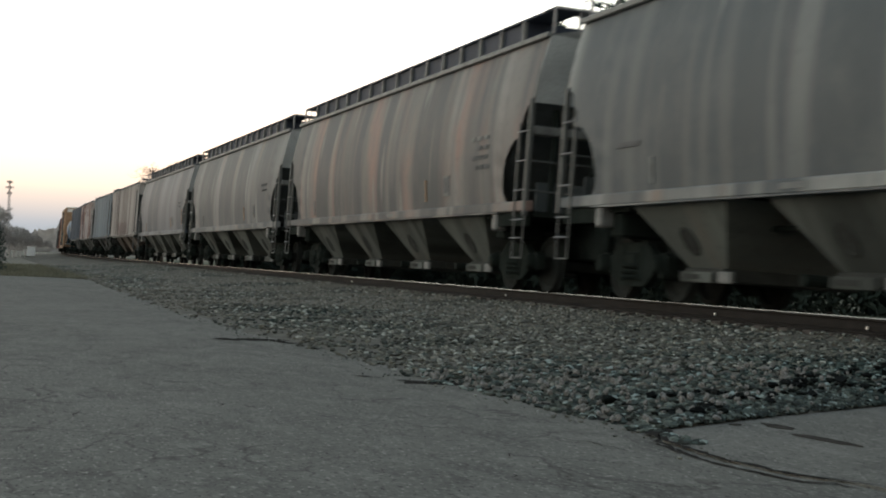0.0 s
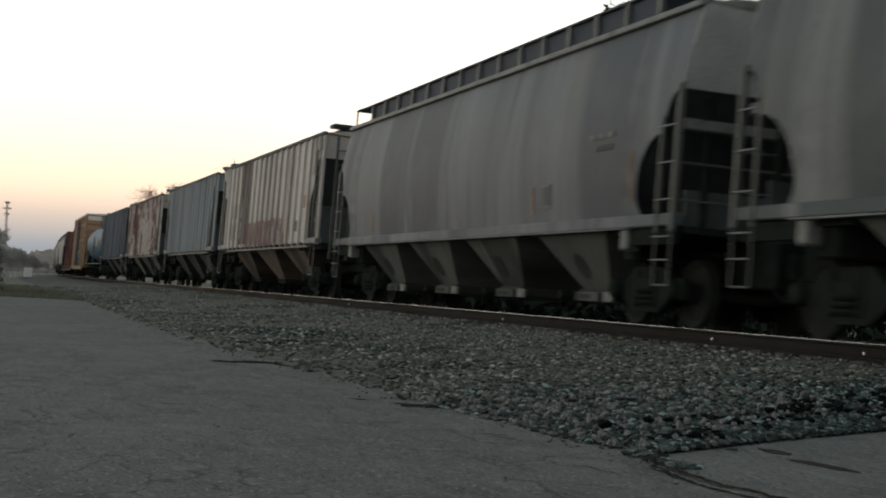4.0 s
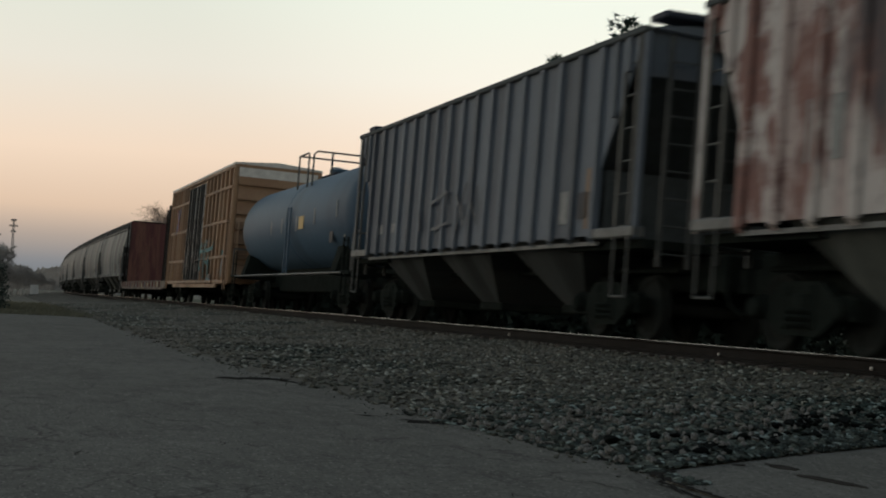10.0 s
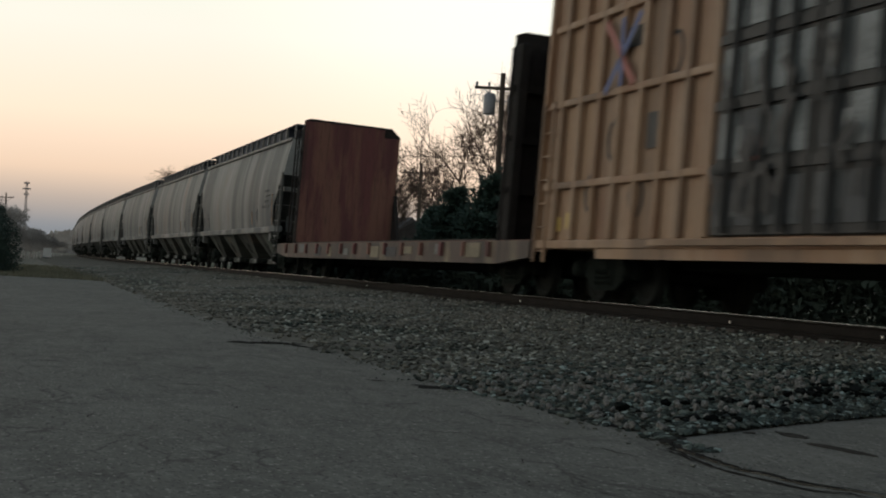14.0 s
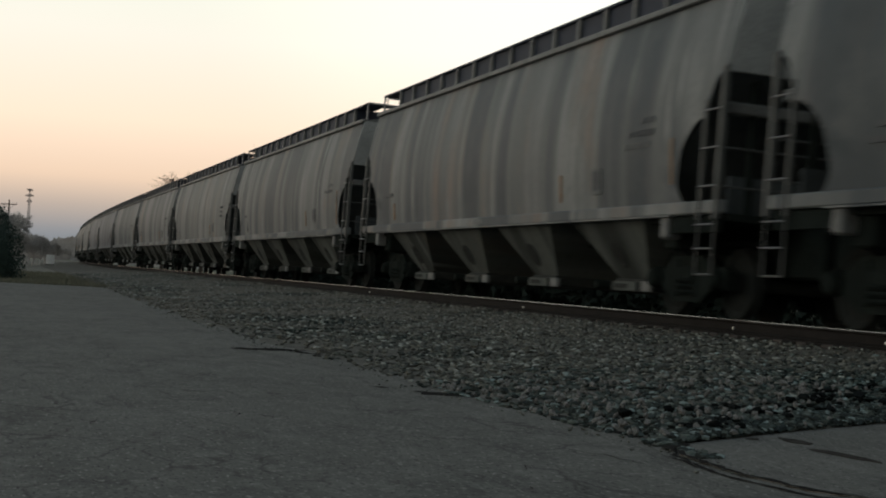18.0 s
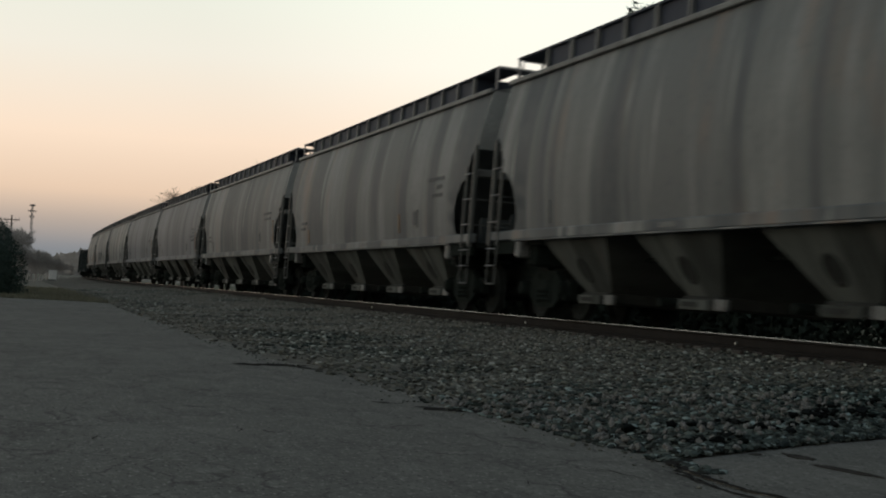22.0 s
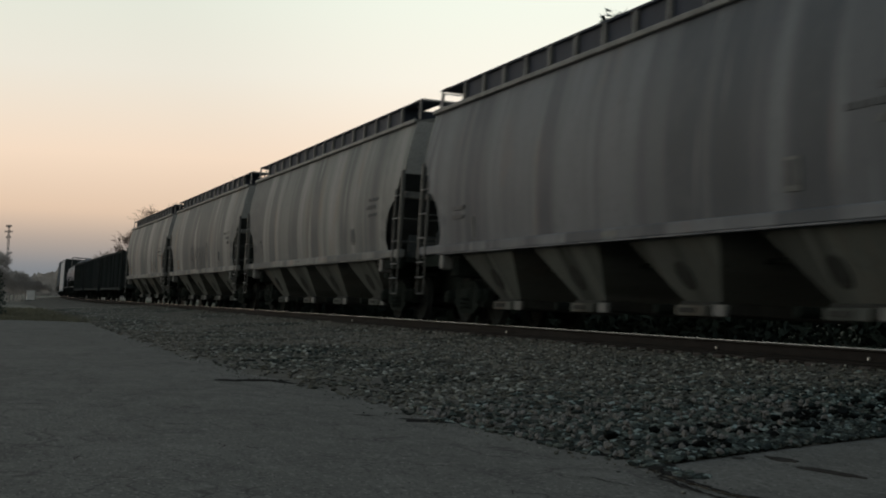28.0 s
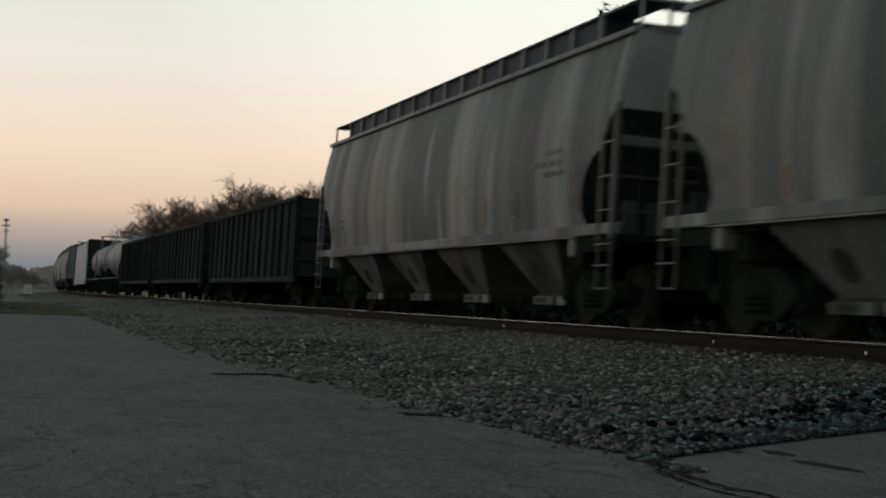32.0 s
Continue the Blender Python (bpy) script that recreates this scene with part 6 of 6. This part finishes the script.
def utility_pole(x, y, h, cans, label):
    t = thing("utility_pole", label, "utility pole", "utility poles")
    part("pole", Shape().rod((0, 0, 0), (0, 0, h), 0.16, 10, 0.11), POLE_WOOD, t, "", True)
    arm = part("crossarm", Shape().box(-1.25, 1.25, -0.06, 0.06, h - 0.75, h - 0.62, 0.01), POLE_WOOD, t)
    for k in (-1.15, -0.6, 0.6, 1.15):
        part("insulator", Shape().lathe([(0.02, 0), (0.07, 0.04), (0.05, 0.1), (0.06, 0.16), (0.02, 0.2)], "z", (k, 0, h - 0.62), 8), STEEL, arm)
    for k in cans:
        can = part("transformer", Shape().lathe([(0.24, 0), (0.27, 0.03), (0.27, 0.85), (0.20, 0.95)], "z", (k, -0.1, h - 1.9), 14), STEEL, t, "", True)
        part("bushing", Shape().rod((k, -0.1, h - 1.0), (k, -0.1, h - 0.75), 0.04), STEEL, can)
    part("brace", Shape().rod((-0.8, 0.05, h - 0.75), (0, 0.08, h - 1.4), 0.03).rod((0.8, 0.05, h - 0.75), (0, 0.08, h - 1.4), 0.03), STEEL, t)
    t.matrix_basis = pose(x, y, -0.1, 0, 0, -18)


lattice_tower(*bearing(1.20, 0, 520), 24)
utility_pole(*bearing(0.48, 0, 240), 9.6, (), "weathered wooden utility pole with a bare crossarm beyond the lot")
utility_pole(*bearing(19.1, 0, 66), 10.0, (-0.55, 0.55), "weathered wooden utility pole with crossarm and two transformers")
utility_pole(*bearing(16.1, 0, 105), 8.6, (), "weathered wooden utility pole with a bare crossarm")
pine(*bearing(21.6, 0, 58), 10.9, 6.4, 1)
pine(*bearing(24.3, 0, 60), 12.9, 5.4, 2, "tall dark green pine tree with a rounded crown", 0.38)
pine(*bearing(22.9, 0, 62), 9.0, 7.0, 3)
pine(*bearing(20.3, 0, 60), 6.6, 5.4, 4)
pine(*bearing(18.9, 0, 60), 4.9, 4.8, 7)
pine(*bearing(17.5, 0, 62), 4.4, 4.2, 8)
pine(*bearing(16.7, 0, 64), 3.6, 3.0, 9)
pine(*bearing(26.5, 0, 57), 9.0, 6.5, 5)
pine(*bearing(29.5, 0, 60), 8.0, 6.5, 6)
FINEST[0] = 0.014
bare_tree(*bearing(19.9, 0, 72), 11.2, 61)
bare_tree(*bearing(18.3, 0, 80), 9.6, 62)
bare_tree(*bearing(17.2, 0, 95), 9.0, 63)
bare_tree(*bearing(21.0, 0, 75), 10.8, 64)
FINEST[0] = 0.024
FINEST[0] = 0.016
wood = [bare_tree(0, 0, 9.6, 90 + k, "bare brown deciduous tree beyond the track", 5) for k in range(2)]
FINEST[0] = 0.024
for i, (deg, dist, h) in enumerate(((5.3, 190, 6.0), (6.2, 175, 7.8), (6.9, 180, 9.2), (7.7, 165, 10.0), (8.4, 160, 9.6), (9.2, 150, 9.6), (10.0, 140, 9.4), (10.8, 135, 9.6), (11.6, 130, 10.0), (12.6, 120, 9.5), (13.6, 125, 9.0), (14.8, 120, 8.5))):
    x, y = bearing(deg, 0, dist)
    m = pose(x, y, -0.1, 0, 0, 77 * i) @ Matrix.Diagonal((h / 9.6 * 1.15, h / 9.6 * 1.15, h / 9.6, 1))
    if i < 2:
        wood[i].matrix_basis = m
    else:
        copy_thing(wood[i % 2], m @ Matrix.Diagonal([1 / k for k in wood[i % 2].scale] + [1]))


# low evergreen brush beyond the lawn
v, f = [], []
rng = random.Random(21)
for _ in range(105000):
    a = rng.uniform(9, 54)
    dist = rng.uniform(44, 52) + max(0, 18 - a) * 5
    h = 1.75 + 0.35 * noise.noise((a * 0.9, 4, 0)) + 0.2 * noise.noise((a * 4, 6, 0)) + 2.4 * min(1, max(0, (a - 28) / 4))
    c = Vector((*bearing(a, 0, dist), rng.uniform(0, 1) ** 0.8 * h - 0.05))
    s = rng.uniform(0.06, 0.14)
    j = len(v)
    v += [tuple(c + Vector((rng.gauss(0, s), rng.gauss(0, s), rng.gauss(0, s)))) for _ in range(3)]
    f.append((j, j + 1, j + 2))
me = bpy.data.meshes.new("brush")
me.from_pydata(v, [], f)
me.materials.append(BRUSH)
tagged(new("brush", me), "low dark evergreen brush beyond the lawn", "brush", "", "stuff")


def cabinet(x, y):
    t = thing("signal_cabinet", "small white trackside signal cabinet on a pad", "cabinet")
    part("body", Shape().box(-0.42, 0.42, -0.3, 0.3, 0.1, 1.05, 0.02), CABINET, t)
    part("lid", Shape().box(-0.46, 0.46, -0.34, 0.34, 1.05, 1.13, 0.02), CABINET, t)
    part("pad", Shape().box(-0.5, 0.5, -0.4, 0.4, 0.0, 0.1), STONE, t)
    part("door", Shape().box(-0.36, 0.36, -0.325, -0.30, 0.18, 1.0), CABINET, t)
    t.location = (x, y, 0.0)


cabinet(*bearing(2.08, 0, 165))


def house(x, y, w, d, h, turn, label):
    t = thing("house", label, "house", "houses")
    part("wall", Shape().box(-w / 2, w / 2, -d / 2, d / 2, 0, h), HOUSE, t)
    part("roof", Shape().loft([[(-w / 2 - 0.3, yy, h - 0.1), (0, yy, h + w * 0.32), (w / 2 + 0.3, yy, h - 0.1), (0, yy, h + 0.05)] for yy in (-d / 2 - 0.3, d / 2 + 0.3)]), ROOF, t)
    for k in (-1, 1):
        win = part("window", Shape().box(k * w * 0.22 - 0.5, k * w * 0.22 + 0.5, -d / 2 - 0.05, -d / 2, 1.0, 2.2), CABINET, t)
        part("pane", Shape().box(k * w * 0.22 - 0.42, k * w * 0.22 + 0.42, -d / 2 - 0.06, -d / 2 - 0.045, 1.08, 2.12), SHADE_END, win)
    part("chimney", Shape().box(0.8, 1.3, -0.3, 0.3, h, h + w * 0.42), BRICK_RED, t)
    t.matrix_basis = pose(x, y, -0.1, 0, 0, turn)


house(*bearing(16.6, 0, 130), 8.0, 9.0, 3.0, -25, "small pale house with dark gabled roof beyond the track")
house(*bearing(14.6, 0, 140), 9.0, 8.0, 3.0, 30, "small pale house with dark gabled roof beyond the track")


def road_sign(x, y):
    t = thing("road_sign", "pale horizontal board sign on two posts", "sign")
    for k in (-0.55, 0.55):
        part("post", Shape().box(k - 0.05, k + 0.05, -0.04, 0.04, 0, 4.5), POLE_WOOD, t)
    for z in (3.45, 3.85):
        part("board", Shape().box(-0.8, 0.8, -0.07, -0.04, z, z + 0.25), CABINET, t)
    t.matrix_basis = pose(x, y, -0.1, 0, 0, -20)


road_sign(*bearing(24.1, 0, 46))


# ------------------------------------------------------------------ movement
def motions():
    """The train rolls past; the wheels turn while their car is near."""
    for car, u in MOVERS:
        walk(car, [(t, on_track(u - travelled(t))) for t in [0.8 * i for i in range(41)]])
        sets = [o for o in car.children if o.name.split(".")[0] == "wheelset"]
        near = [i / FPS for i in range(960) if 2 < u - travelled(i / FPS) < 34]
        if not near:
            continue
        for o in sets:
            x, y, z = o.location
            rows = []
            for t in [0.0] + near + [32.0]:
                at = min(max(t, near[0]), near[-1])
                if rows and frame(t) <= frame(rows[-1][0]):
                    continue
                rows.append((t, pose(x, y, z, math.degrees((travelled(at) - travelled(near[0])) / 0.458), 0, 0)))
            walk(o, rows)


motions()
